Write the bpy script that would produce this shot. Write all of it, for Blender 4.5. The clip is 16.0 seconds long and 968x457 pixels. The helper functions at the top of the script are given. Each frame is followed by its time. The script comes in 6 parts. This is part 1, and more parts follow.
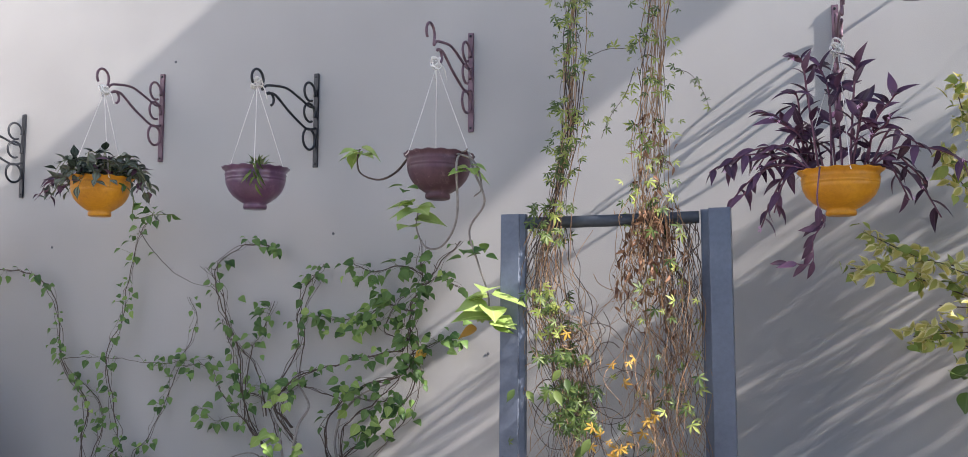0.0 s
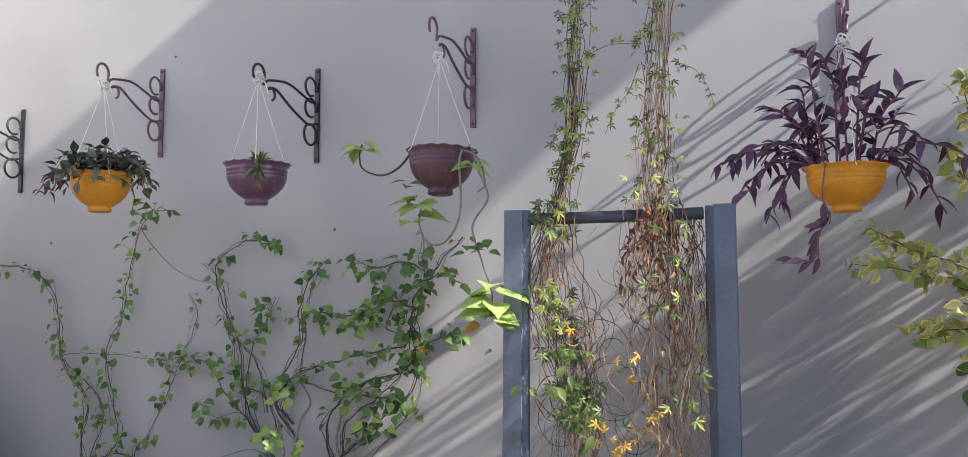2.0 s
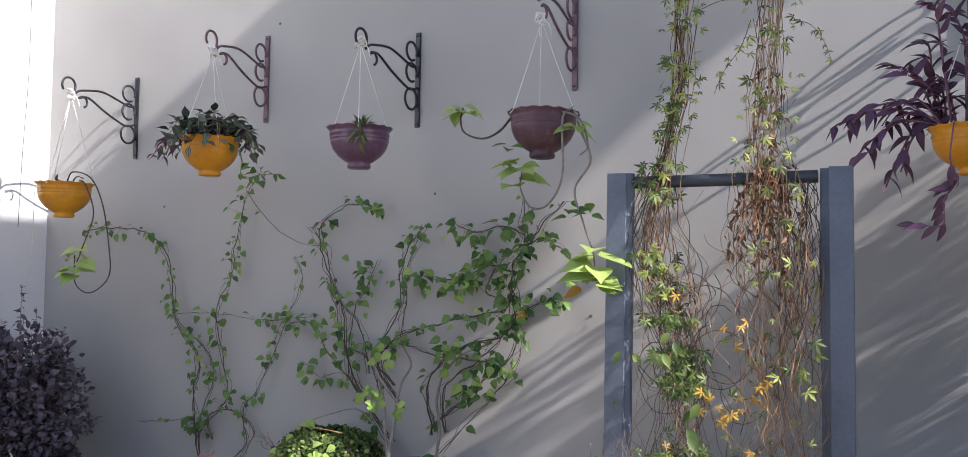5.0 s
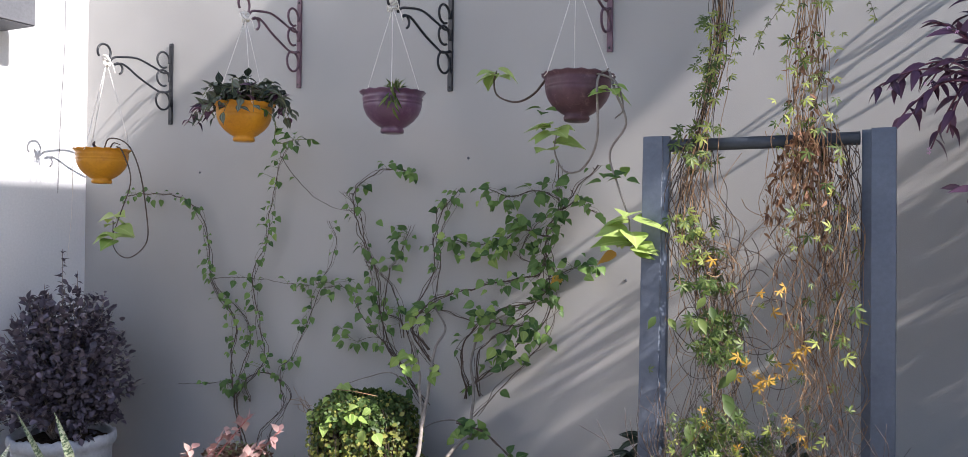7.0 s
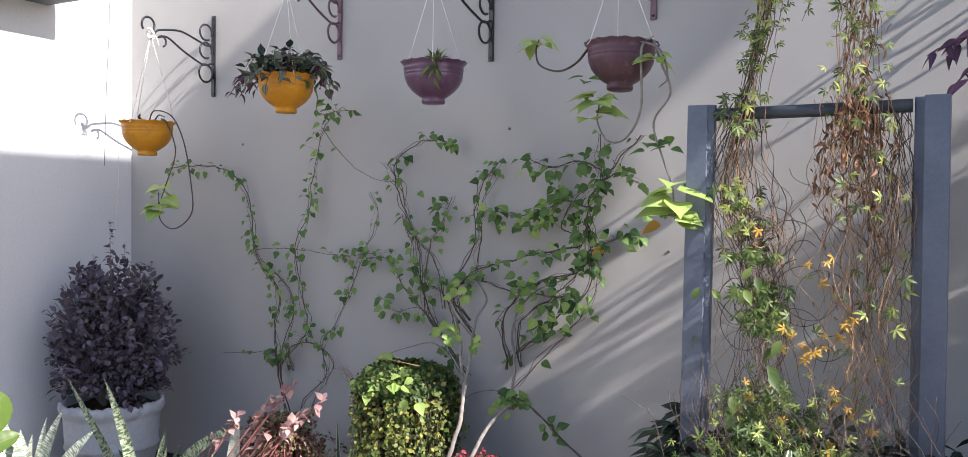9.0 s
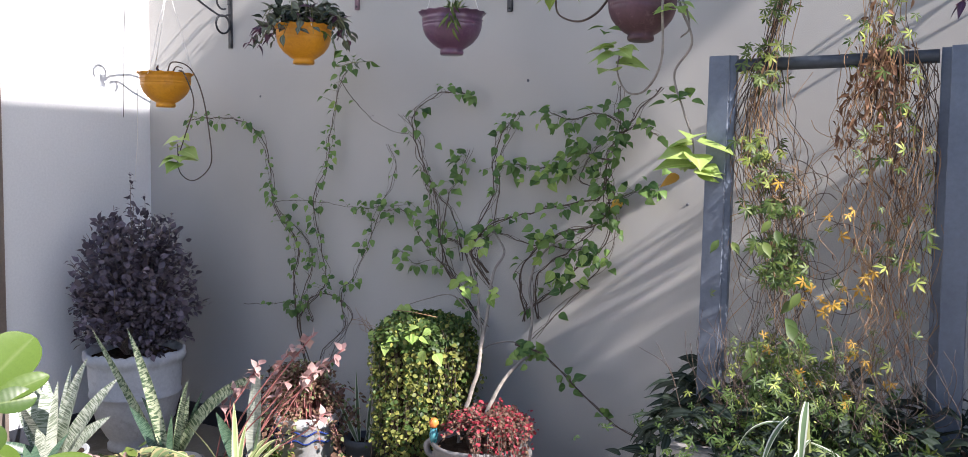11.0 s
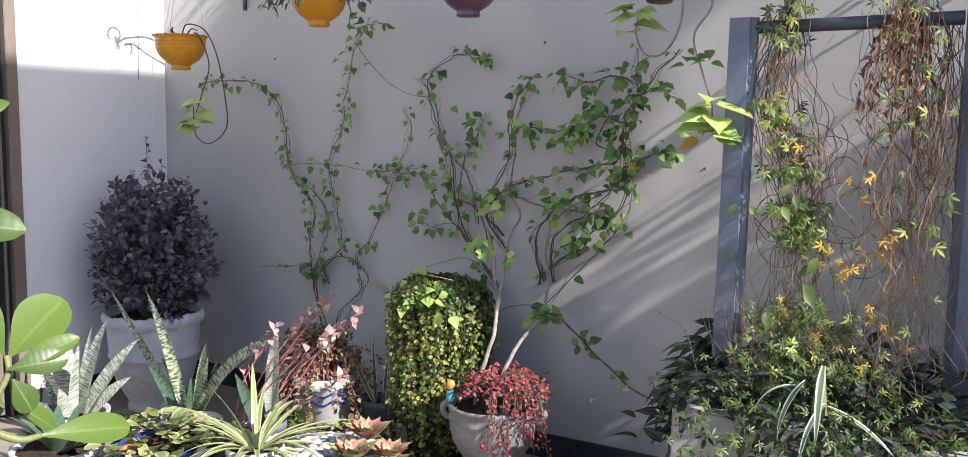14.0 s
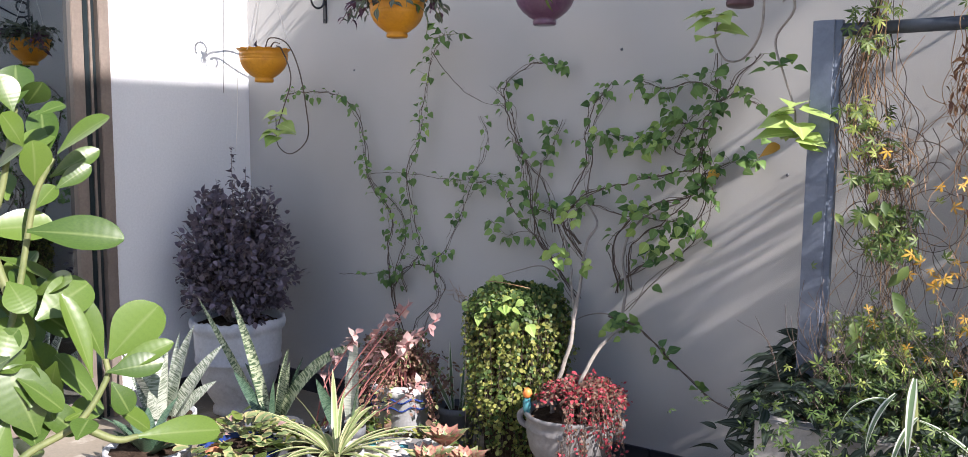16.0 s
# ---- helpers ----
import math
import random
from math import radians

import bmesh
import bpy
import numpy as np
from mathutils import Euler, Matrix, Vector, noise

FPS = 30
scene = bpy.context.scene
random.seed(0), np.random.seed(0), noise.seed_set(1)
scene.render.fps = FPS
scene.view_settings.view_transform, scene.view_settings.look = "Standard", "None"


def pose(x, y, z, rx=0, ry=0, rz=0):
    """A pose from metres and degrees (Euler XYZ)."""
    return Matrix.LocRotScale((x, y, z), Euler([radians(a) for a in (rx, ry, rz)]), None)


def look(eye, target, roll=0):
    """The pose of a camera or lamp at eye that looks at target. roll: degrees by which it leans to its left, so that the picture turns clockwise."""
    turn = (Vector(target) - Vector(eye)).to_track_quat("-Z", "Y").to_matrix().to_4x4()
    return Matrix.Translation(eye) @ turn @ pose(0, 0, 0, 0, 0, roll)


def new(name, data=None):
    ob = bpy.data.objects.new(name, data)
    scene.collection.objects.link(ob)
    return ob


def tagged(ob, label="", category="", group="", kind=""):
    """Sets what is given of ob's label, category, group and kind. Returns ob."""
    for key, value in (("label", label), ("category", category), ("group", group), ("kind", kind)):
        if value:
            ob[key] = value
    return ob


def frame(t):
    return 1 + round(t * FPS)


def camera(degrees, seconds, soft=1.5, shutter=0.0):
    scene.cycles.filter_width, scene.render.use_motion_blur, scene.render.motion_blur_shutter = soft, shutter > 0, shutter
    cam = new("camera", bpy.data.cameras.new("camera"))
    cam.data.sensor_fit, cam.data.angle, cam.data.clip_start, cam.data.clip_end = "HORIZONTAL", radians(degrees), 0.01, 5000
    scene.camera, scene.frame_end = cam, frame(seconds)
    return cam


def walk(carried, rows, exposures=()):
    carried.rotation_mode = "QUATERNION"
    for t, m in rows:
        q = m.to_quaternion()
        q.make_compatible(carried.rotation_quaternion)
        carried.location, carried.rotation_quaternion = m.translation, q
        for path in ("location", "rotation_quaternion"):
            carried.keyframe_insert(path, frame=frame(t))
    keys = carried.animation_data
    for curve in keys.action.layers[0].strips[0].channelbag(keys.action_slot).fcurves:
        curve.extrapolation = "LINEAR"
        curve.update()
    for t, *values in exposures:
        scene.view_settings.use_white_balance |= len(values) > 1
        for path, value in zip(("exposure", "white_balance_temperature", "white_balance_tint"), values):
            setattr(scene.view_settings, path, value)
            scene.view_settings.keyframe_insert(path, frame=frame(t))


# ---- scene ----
cam = camera(57.0, 16.0, soft=0.4)
PATH = [
    (0, (-0.12, -3.238, 1.438), (-0.76, -1.35, 1.61), 0.1),
    (0.5, (-0.123, -3.239, 1.442), (-0.744, -1.346, 1.617), -0.1),
    (1, (-0.128, -3.23, 1.435), (-0.744, -1.336, 1.611), -0.1),
    (1.5, (-0.141, -3.237, 1.442), (-0.754, -1.341, 1.611), -0.0),
    (2, (-0.144, -3.233, 1.442), (-0.777, -1.343, 1.603), 0.1),
    (2.5, (-0.153, -3.235, 1.44), (-0.812, -1.353, 1.592), 0.3),
    (3, (-0.159, -3.238, 1.436), (-0.846, -1.366, 1.587), 0.5),
    (3.5, (-0.162, -3.232, 1.439), (-0.878, -1.369, 1.573), 0.7),
    (4, (-0.179, -3.241, 1.43), (-0.919, -1.387, 1.554), 0.8),
    (4.5, (-0.179, -3.226, 1.421), (-0.967, -1.391, 1.532), 0.8),
    (7, (-0.19, -3.203, 1.421), (-1.085, -1.414, 1.434), 0.7),
    (7.5, (-0.192, -3.202, 1.423), (-1.1, -1.42, 1.422), 0.6),
    (8, (-0.198, -3.203, 1.417), (-1.124, -1.43, 1.405), 0.7),
    (8.5, (-0.201, -3.205, 1.411), (-1.151, -1.445, 1.389), 0.4),
    (9, (-0.206, -3.204, 1.41), (-1.174, -1.455, 1.363), 0.7),
    (9.5, (-0.21, -3.206, 1.409), (-1.185, -1.462, 1.318), 0.9),
    (10, (-0.209, -3.208, 1.405), (-1.197, -1.473, 1.291), 0.8),
    (12.5, (-0.216, -3.207, 1.398), (-1.217, -1.486, 1.203), 0.8),
    (13, (-0.216, -3.206, 1.398), (-1.219, -1.489, 1.189), 0.8),
    (13.5, (-0.222, -3.209, 1.397), (-1.227, -1.494, 1.179), 0.9),
    (14, (-0.225, -3.217, 1.401), (-1.239, -1.509, 1.17), 0.9),
    (14.5, (-0.231, -3.218, 1.398), (-1.267, -1.524, 1.163), 0.7),
    (15, (-0.232, -3.219, 1.399), (-1.3, -1.545, 1.161), 0.7),
    (15.5, (-0.228, -3.221, 1.403), (-1.329, -1.568, 1.163), 0.6),
    (16, (-0.229, -3.225, 1.402), (-1.384, -1.607, 1.187), 0.3),
]
walk(cam, [(t, look(eye, aim, roll)) for t, eye, aim, roll in PATH],
     exposures=[(0.0, 1.08, 5900, 15), (1.5, 1.08, 5900, 15), (3.0, 0.84, 5900, 15), (5.0, 0.84, 5900, 15), (8.5, 0.95, 5900, 15), (10.0, 1.02, 5900, 15), (16.0, 1.0, 5900, 15)])

# ---- light ----
world = bpy.data.worlds.new("sky_world")
scene.world = world
world.use_nodes = True
wn = world.node_tree
sky = wn.nodes.new("ShaderNodeTexSky")
sky.sky_type, sky.sun_disc = "NISHITA", False
SUN = Vector((1.0, -0.165, 0.68)).normalized()      # towards the sun
sky.sun_elevation = math.asin(SUN.z)
sky.sun_rotation = math.atan2(SUN.x, SUN.y)
wn.links.new(sky.outputs[0], wn.nodes["Background"].inputs[0])
wn.nodes["Background"].inputs[1].default_value = 0.099
sun_data = bpy.data.lights.new("sun", "SUN")
sun_data.energy, sun_data.angle, sun_data.color = 5.7, radians(0.5), (1.0, 0.90, 0.77)
sun = new("sun", sun_data)
sun.matrix_world = look((3, -1, 6), Vector((3, -1, 6)) - SUN)


# ---- materials ----
def nodes_of(name):
    m = bpy.data.materials.new(name)
    m.use_nodes = True
    nt = m.node_tree
    return m, nt, nt.nodes["Principled BSDF"], nt.nodes["Material Output"]


def ramp(nt, fac, stops):
    r = nt.nodes.new("ShaderNodeValToRGB")
    while len(r.color_ramp.elements) < len(stops):
        r.color_ramp.elements.new(0.5)
    for e, (p, c) in zip(r.color_ramp.elements, stops):
        e.position, e.color = p, (*c, 1)
    nt.links.new(fac, r.inputs[0])
    return r.outputs[0]


def noise_tex(nt, vec, scale, detail=4.0, rough=0.55):
    n = nt.nodes.new("ShaderNodeTexNoise")
    n.inputs["Scale"].default_value, n.inputs["Detail"].default_value, n.inputs["Roughness"].default_value = scale, detail, rough
    nt.links.new(vec, n.inputs["Vector"])
    return n.outputs["Fac"]


def mixed(nt, kind, fac, a, b):
    m = nt.nodes.new("ShaderNodeMix")
    m.data_type, m.blend_type = "RGBA", kind
    for sock, v in ((m.inputs[0], fac), (m.inputs[6], a), (m.inputs[7], b)):
        if isinstance(v, (int, float)):
            sock.default_value = v
        elif isinstance(v, tuple):
            sock.default_value = (*v, 1)
        else:
            nt.links.new(v, sock)
    return m.outputs[2]


def math_node(nt, op, a, b=0.0):
    m = nt.nodes.new("ShaderNodeMath")
    m.operation = op
    for sock, v in zip(m.inputs, (a, b)):
        if isinstance(v, (int, float)):
            sock.default_value = v
        else:
            nt.links.new(v, sock)
    return m.outputs[0]


def bump(nt, bsdf, height, strength, distance=0.01):
    b = nt.nodes.new("ShaderNodeBump")
    b.inputs["Strength"].default_value, b.inputs["Distance"].default_value = strength, distance
    nt.links.new(height, b.inputs["Height"])
    nt.links.new(b.outputs[0], bsdf.inputs["Normal"])


def surface(name, dark, light, scale=8.0, fine=120.0, rough=0.6, metal=0.0, bump_by=0.2, depth=0.004, spec=0.5, stains=None, coat=0.0, grain=0.25):
    """A paint, stone, metal or clay: two scales of noise in colour, and fine relief."""
    m, nt, b, _ = nodes_of(name)
    co = nt.nodes.new("ShaderNodeTexCoord").outputs["Object"]
    big, small = noise_tex(nt, co, scale), noise_tex(nt, co, fine, 6.0, 0.65)
    col = ramp(nt, big, [(0.3, dark), (0.7, light)])
    col = mixed(nt, "OVERLAY", grain, col, small)
    if stains:
        s = ramp(nt, noise_tex(nt, co, scale * 2.3, 8.0, 0.7), [(0.55, (0, 0, 0)), (0.75, (1, 1, 1))])
        col = mixed(nt, "MIX", s, col, stains)
    nt.links.new(col, b.inputs["Base Color"])
    b.inputs["Roughness"].default_value, b.inputs["Metallic"].default_value = rough, metal
    b.inputs["Specular IOR Level"].default_value = spec
    b.inputs["Coat Weight"].default_value = coat
    bump(nt, b, small, bump_by, depth)
    return m


def leafy(name, dark, light, rough=0.45, glow=0.3, rib=None, edge=None, bands=None, back=None, spec=0.4, stripes=None):
    """A leaf: colour varies from leaf to leaf and along it; light shines through."""
    m, nt, b, out = nodes_of(name)
    info = nt.nodes.new("ShaderNodeObjectInfo").outputs["Random"]
    isl = nt.nodes.new("ShaderNodeNewGeometry").outputs["Random Per Island"]
    co = nt.nodes.new("ShaderNodeTexCoord")
    uv = nt.nodes.new("ShaderNodeSeparateXYZ")
    nt.links.new(co.outputs["UV"], uv.inputs[0])
    each = math_node(nt, "FRACT", math_node(nt, "ADD", info, isl))
    patch = noise_tex(nt, co.outputs["Object"], 30.0)
    fac = math_node(nt, "ADD", math_node(nt, "MULTIPLY", each, 0.7), math_node(nt, "MULTIPLY", patch, 0.4))
    col = ramp(nt, fac, [(0.15, dark), (0.85, light)])
    across = math_node(nt, "ABSOLUTE", math_node(nt, "SUBTRACT", uv.outputs[0], 0.5))
    if bands:
        mp = nt.nodes.new("ShaderNodeMapping")
        mp.inputs["Scale"].default_value = (0.9, 32.0, 1.0)
        nt.links.new(co.outputs["UV"], mp.inputs["Vector"])
        n = ramp(nt, noise_tex(nt, mp.outputs[0], 1.6, 3.0, 0.6), [(0.44, (0, 0, 0)), (0.54, (1, 1, 1))])
        col = mixed(nt, "MIX", n, col, bands)
    if stripes:
        s = ramp(nt, across, [(0.08, (0, 0, 0)), (0.14, (1, 1, 1)), (0.3, (1, 1, 1)), (0.36, (0, 0, 0))])
        col = mixed(nt, "MIX", s, col, stripes)
    if rib:
        s = ramp(nt, across, [(0.0, (1, 1, 1)), (0.06, (0, 0, 0))])
        col = mixed(nt, "MIX", math_node(nt, "MULTIPLY", s, 0.7), col, rib)
    if edge:
        s = ramp(nt, across, [(0.24, (0, 0, 0)), (0.32, (1, 1, 1))])
        col = mixed(nt, "MIX", s, col, edge)
    nt.links.new(col, b.inputs["Base Color"])
    b.inputs["Roughness"].default_value, b.inputs["Specular IOR Level"].default_value = rough, spec
    vein = nt.nodes.new("ShaderNodeTexWave")
    vein.bands_direction = "Y"
    vein.inputs["Scale"].default_value, vein.inputs["Distortion"].default_value = 3.0, 1.5
    nt.links.new(co.outputs["UV"], vein.inputs["Vector"])
    bump(nt, b, vein.outputs["Fac"], 0.06, 0.001)
    t = nt.nodes.new("ShaderNodeBsdfTranslucent")
    nt.links.new(mixed(nt, "MULTIPLY", 0.5, col, (1.0, 1.0, 0.45)) if glow > 0.2 else col, t.inputs["Color"])
    mx = nt.nodes.new("ShaderNodeMixShader")
    mx.inputs[0].default_value = glow
    nt.links.new(b.outputs[0], mx.inputs[1])
    nt.links.new(t.outputs[0], mx.inputs[2])
    nt.links.new(mx.outputs[0], out.inputs["Surface"])
    return m


M_WALL = surface("stucco", (0.385, 0.375, 0.36), (0.465, 0.455, 0.438), 1.3, 340.0, 0.9, 0, 0.2, 0.003, 0.2, None, 0.0, 0.62)
M_WALL_SIDE = surface("smooth_plaster", (0.63, 0.64, 0.66), (0.68, 0.69, 0.71), 1.1, 90.0, 0.85, 0, 0.2, 0.002, 0.2)
M_FLOOR = surface("floor_stone", (0.20, 0.172, 0.135), (0.27, 0.232, 0.18), 2.0, 60.0, 0.6, 0, 0.1, 0.002, 0.4, (0.46, 0.42, 0.36))
M_SKIRT = surface("dark_tile", (0.02, 0.023, 0.032), (0.035, 0.038, 0.05), 5.0, 80.0, 0.35, 0, 0.05)
M_STEEL = surface("grey_painted_steel", (0.105, 0.125, 0.17), (0.15, 0.175, 0.225), 5.0, 60.0, 0.42, 0.2, 0.12, 0.002, 0.5, (0.16, 0.18, 0.22))
M_BAR = surface("dark_painted_pipe", (0.035, 0.045, 0.06), (0.06, 0.07, 0.09), 9.0, 90.0, 0.6, 0.1, 0.15)
M_BLACK = surface("black_painted_iron", (0.018, 0.02, 0.026), (0.035, 0.038, 0.045), 20.0, 200.0, 0.35, 0.3, 0.1, 0.001)
M_MAUVE = surface("mauve_painted_iron", (0.11, 0.06, 0.085), (0.19, 0.115, 0.145), 20.0, 200.0, 0.45, 0.1, 0.1, 0.001)
M_YELLOW = surface("yellow_glaze", (0.50, 0.205, 0.009), (0.64, 0.295, 0.016), 9.0, 90.0, 0.42, 0, 0.2, 0.002, 0.35, (0.42, 0.17, 0.015), 0.0)
M_PURPLE = surface("purple_paint", (0.075, 0.030, 0.072), (0.125, 0.058, 0.115), 11.0, 90.0, 0.34, 0, 0.15, 0.002, 0.5, (0.17, 0.10, 0.15), 0.3)
M_PLUM = surface("plum_paint", (0.068, 0.028, 0.045), (0.115, 0.055, 0.072), 11.0, 90.0, 0.5, 0, 0.15, 0.002, 0.5, (0.2, 0.13, 0.14))
M_GREYPOT = surface("pale_grey_paint", (0.44, 0.455, 0.495), (0.54, 0.555, 0.595), 6.0, 70.0, 0.6, 0, 0.25, 0.003, 0.4, (0.34, 0.345, 0.37))
M_URN = surface("weathered_grey_clay", (0.16, 0.155, 0.155), (0.25, 0.24, 0.24), 9.0, 60.0, 0.75, 0, 0.4, 0.004, 0.3, (0.26, 0.24, 0.24))
M_PLANTER = surface("planter_render", (0.28, 0.27, 0.265), (0.36, 0.35, 0.34), 4.0, 120.0, 0.9, 0, 0.3, 0.003, 0.2, (0.34, 0.32, 0.31))
M_WHITE = surface("white_glaze", (0.46, 0.46, 0.47), (0.58, 0.58, 0.58), 8.0, 90.0, 0.3, 0, 0.05, 0.001, 0.5, (0.55, 0.55, 0.55))
M_BLUE = surface("blue_glaze", (0.015, 0.03, 0.13), (0.03, 0.055, 0.22), 8.0, 90.0, 0.2, 0, 0.05)
M_SOIL = surface("soil", (0.03, 0.02, 0.014), (0.08, 0.055, 0.04), 40.0, 160.0, 0.95, 0, 0.9, 0.01, 0.1)
M_ROPE = surface("white_cord", (0.66, 0.64, 0.60), (0.80, 0.78, 0.74), 90.0, 400.0, 0.8, 0, 0.3, 0.001)
M_BARK = surface("grey_bark", (0.17, 0.15, 0.13), (0.32, 0.285, 0.255), 40.0, 200.0, 0.85, 0, 0.5, 0.003)
M_STEM = surface("vine_stem", (0.05, 0.035, 0.028), (0.12, 0.085, 0.065), 40.0, 200.0, 0.8, 0, 0.4, 0.002)
M_TWIG = surface("pale_twig", (0.13, 0.10, 0.09), (0.28, 0.235, 0.21), 40.0, 200.0, 0.8, 0, 0.4, 0.002)
M_DRY = surface("dry_tendrils", (0.21, 0.115, 0.055), (0.46, 0.30, 0.165), 14.0, 200.0, 0.85, 0, 0.3, 0.001)
M_GSTEM = surface("green_stem", (0.10, 0.13, 0.04), (0.18, 0.19, 0.075), 40.0, 200.0, 0.6, 0, 0.2, 0.001)
M_PSTEM = surface("purple_stem", (0.10, 0.035, 0.065), (0.20, 0.08, 0.12), 40.0, 200.0, 0.5, 0, 0.2, 0.001)
M_RSTEM = surface("red_stem", (0.32, 0.10, 0.10), (0.50, 0.22, 0.20), 40.0, 200.0, 0.5, 0, 0.2, 0.001)
M_PEBBLE = surface("white_pebble", (0.36, 0.34, 0.32), (0.54, 0.52, 0.49), 20.0, 120.0, 0.55, 0, 0.2, 0.002)
M_AQUA = surface("aqua_glass", (0.03, 0.16, 0.20), (0.10, 0.33, 0.37), 20.0, 120.0, 0.12, 0, 0.05, 0.001, 0.6)
M_TERRA = surface("terracotta", (0.42, 0.16, 0.08), (0.58, 0.26, 0.14), 14.0, 120.0, 0.8, 0, 0.3, 0.002)
M_FRAME_B = surface("bronze_aluminium", (0.22, 0.18, 0.155), (0.27, 0.225, 0.195), 6.0, 90.0, 0.4, 0.4, 0.05)
M_FRAME_D = surface("dark_aluminium", (0.012, 0.02, 0.024), (0.02, 0.03, 0.035), 6.0, 90.0, 0.35, 0.3, 0.05)
M_LEDGE = surface("dark_ledge", (0.09, 0.095, 0.11), (0.13, 0.135, 0.15), 5.0, 80.0, 0.7, 0, 0.2)
M_PINK = surface("flower", (0.62, 0.30, 0.55), (0.80, 0.55, 0.75), 30.0, 100.0, 0.6)
M_ORANGE = surface("orange_plastic", (0.75, 0.20, 0.04), (0.85, 0.28, 0.07), 20.0, 100.0, 0.4)

L_WALLVINE = leafy("vine_leaf", (0.03, 0.085, 0.02), (0.19, 0.31, 0.08), 0.5, 0.25, (0.22, 0.34, 0.12))
# lighter copy of the vine leaf, partly for tufts that stand in sun
L_BRIGHT = leafy("bright_vine_leaf", (0.20, 0.33, 0.07), (0.36, 0.48, 0.13), 0.5, 0.3, (0.5, 0.6, 0.25))
L_LIME = leafy("lime_heart_leaf", (0.28, 0.42, 0.09), (0.45, 0.56, 0.18), 0.42, 0.3, (0.6, 0.68, 0.3))
L_YELLOW = leafy("yellowed_leaf", (0.42, 0.22, 0.025), (0.62, 0.40, 0.06), 0.55, 0.35)
L_FINGER = leafy("creeper_leaf", (0.035, 0.072, 0.017), (0.145, 0.195, 0.045), 0.5, 0.24)
L_FINGER_P = leafy("pale_creeper_leaf", (0.20, 0.27, 0.05), (0.42, 0.46, 0.12), 0.5, 0.35)
L_PURPLE = leafy("purple_heart_leaf", (0.035, 0.014, 0.034), (0.15, 0.07, 0.125), 0.4, 0.12, (0.15, 0.075, 0.13))
L_ZEBRA = leafy("striped_dark_leaf", (0.010, 0.020, 0.012), (0.03, 0.045, 0.028), 0.55, 0.12, stripes=(0.045, 0.06, 0.048), spec=0.2)
L_WANDER = leafy("wandering_leaf", (0.035, 0.045, 0.03), (0.13, 0.13, 0.10), 0.45, 0.15, stripes=(0.15, 0.19, 0.14))
L_LORO = leafy("dark_purple_bush_leaf", (0.05, 0.041, 0.058), (0.165, 0.138, 0.18), 0.45, 0.08)
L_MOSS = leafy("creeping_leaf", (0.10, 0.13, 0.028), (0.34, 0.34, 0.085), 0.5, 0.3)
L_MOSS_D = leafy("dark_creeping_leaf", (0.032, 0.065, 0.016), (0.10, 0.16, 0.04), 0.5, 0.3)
L_SNAKE = leafy("banded_strap_leaf", (0.06, 0.10, 0.05), (0.11, 0.16, 0.08), 0.4, 0.06, bands=(0.42, 0.46, 0.30))
L_SILVER = leafy("silver_strap_leaf", (0.12, 0.16, 0.11), (0.24, 0.29, 0.21), 0.45, 0.06, bands=(0.58, 0.61, 0.53))
L_DARKSTRAP = leafy("dark_strap_leaf", (0.02, 0.05, 0.03), (0.05, 0.10, 0.06), 0.35, 0.05, bands=(0.09, 0.14, 0.09))
L_PALESTRAP = leafy("pale_strap_leaf", (0.50, 0.52, 0.45), (0.62, 0.64, 0.56), 0.5, 0.08, bands=(0.36, 0.40, 0.33))
L_SPIDER = leafy("cream_edged_strap_leaf", (0.16, 0.22, 0.08), (0.27, 0.33, 0.14), 0.4, 0.2, edge=(0.46, 0.45, 0.26))
L_SPIDER_W = leafy("white_edged_strap_leaf", (0.10, 0.16, 0.08), (0.17, 0.24, 0.12), 0.45, 0.2, edge=(0.66, 0.68, 0.58))
L_REDLEAF = leafy("red_brown_leaf", (0.09, 0.045, 0.035), (0.27, 0.17, 0.11), 0.5, 0.25)
L_PINKLEAF = leafy("dusty_pink_leaf", (0.34, 0.19, 0.19), (0.54, 0.38, 0.35), 0.5, 0.2)
L_POLKA = leafy("speckled_crimson_leaf", (0.20, 0.02, 0.032), (0.46, 0.06, 0.085), 0.5, 0.25)
L_POLKA_D = leafy("dark_speckled_leaf", (0.06, 0.035, 0.025), (0.22, 0.12, 0.09), 0.5, 0.2)
L_ROSETTE = leafy("pink_succulent_leaf", (0.34, 0.18, 0.13), (0.46, 0.35, 0.22), 0.4, 0.2, edge=(0.42, 0.17, 0.14))
L_SUCC = leafy("green_succulent_leaf", (0.10, 0.16, 0.06), (0.26, 0.32, 0.14), 0.4, 0.12, edge=(0.36, 0.32, 0.16))
L_GLOSSY = leafy("glossy_round_leaf", (0.042, 0.082, 0.013), (0.105, 0.165, 0.028), 0.34, 0.16, (0.16, 0.21, 0.07), spec=0.55)
L_BOUG = leafy("yellow_green_leaf", (0.40, 0.40, 0.08), (0.68, 0.60, 0.20), 0.55, 0.4, edge=(0.74, 0.68, 0.36))


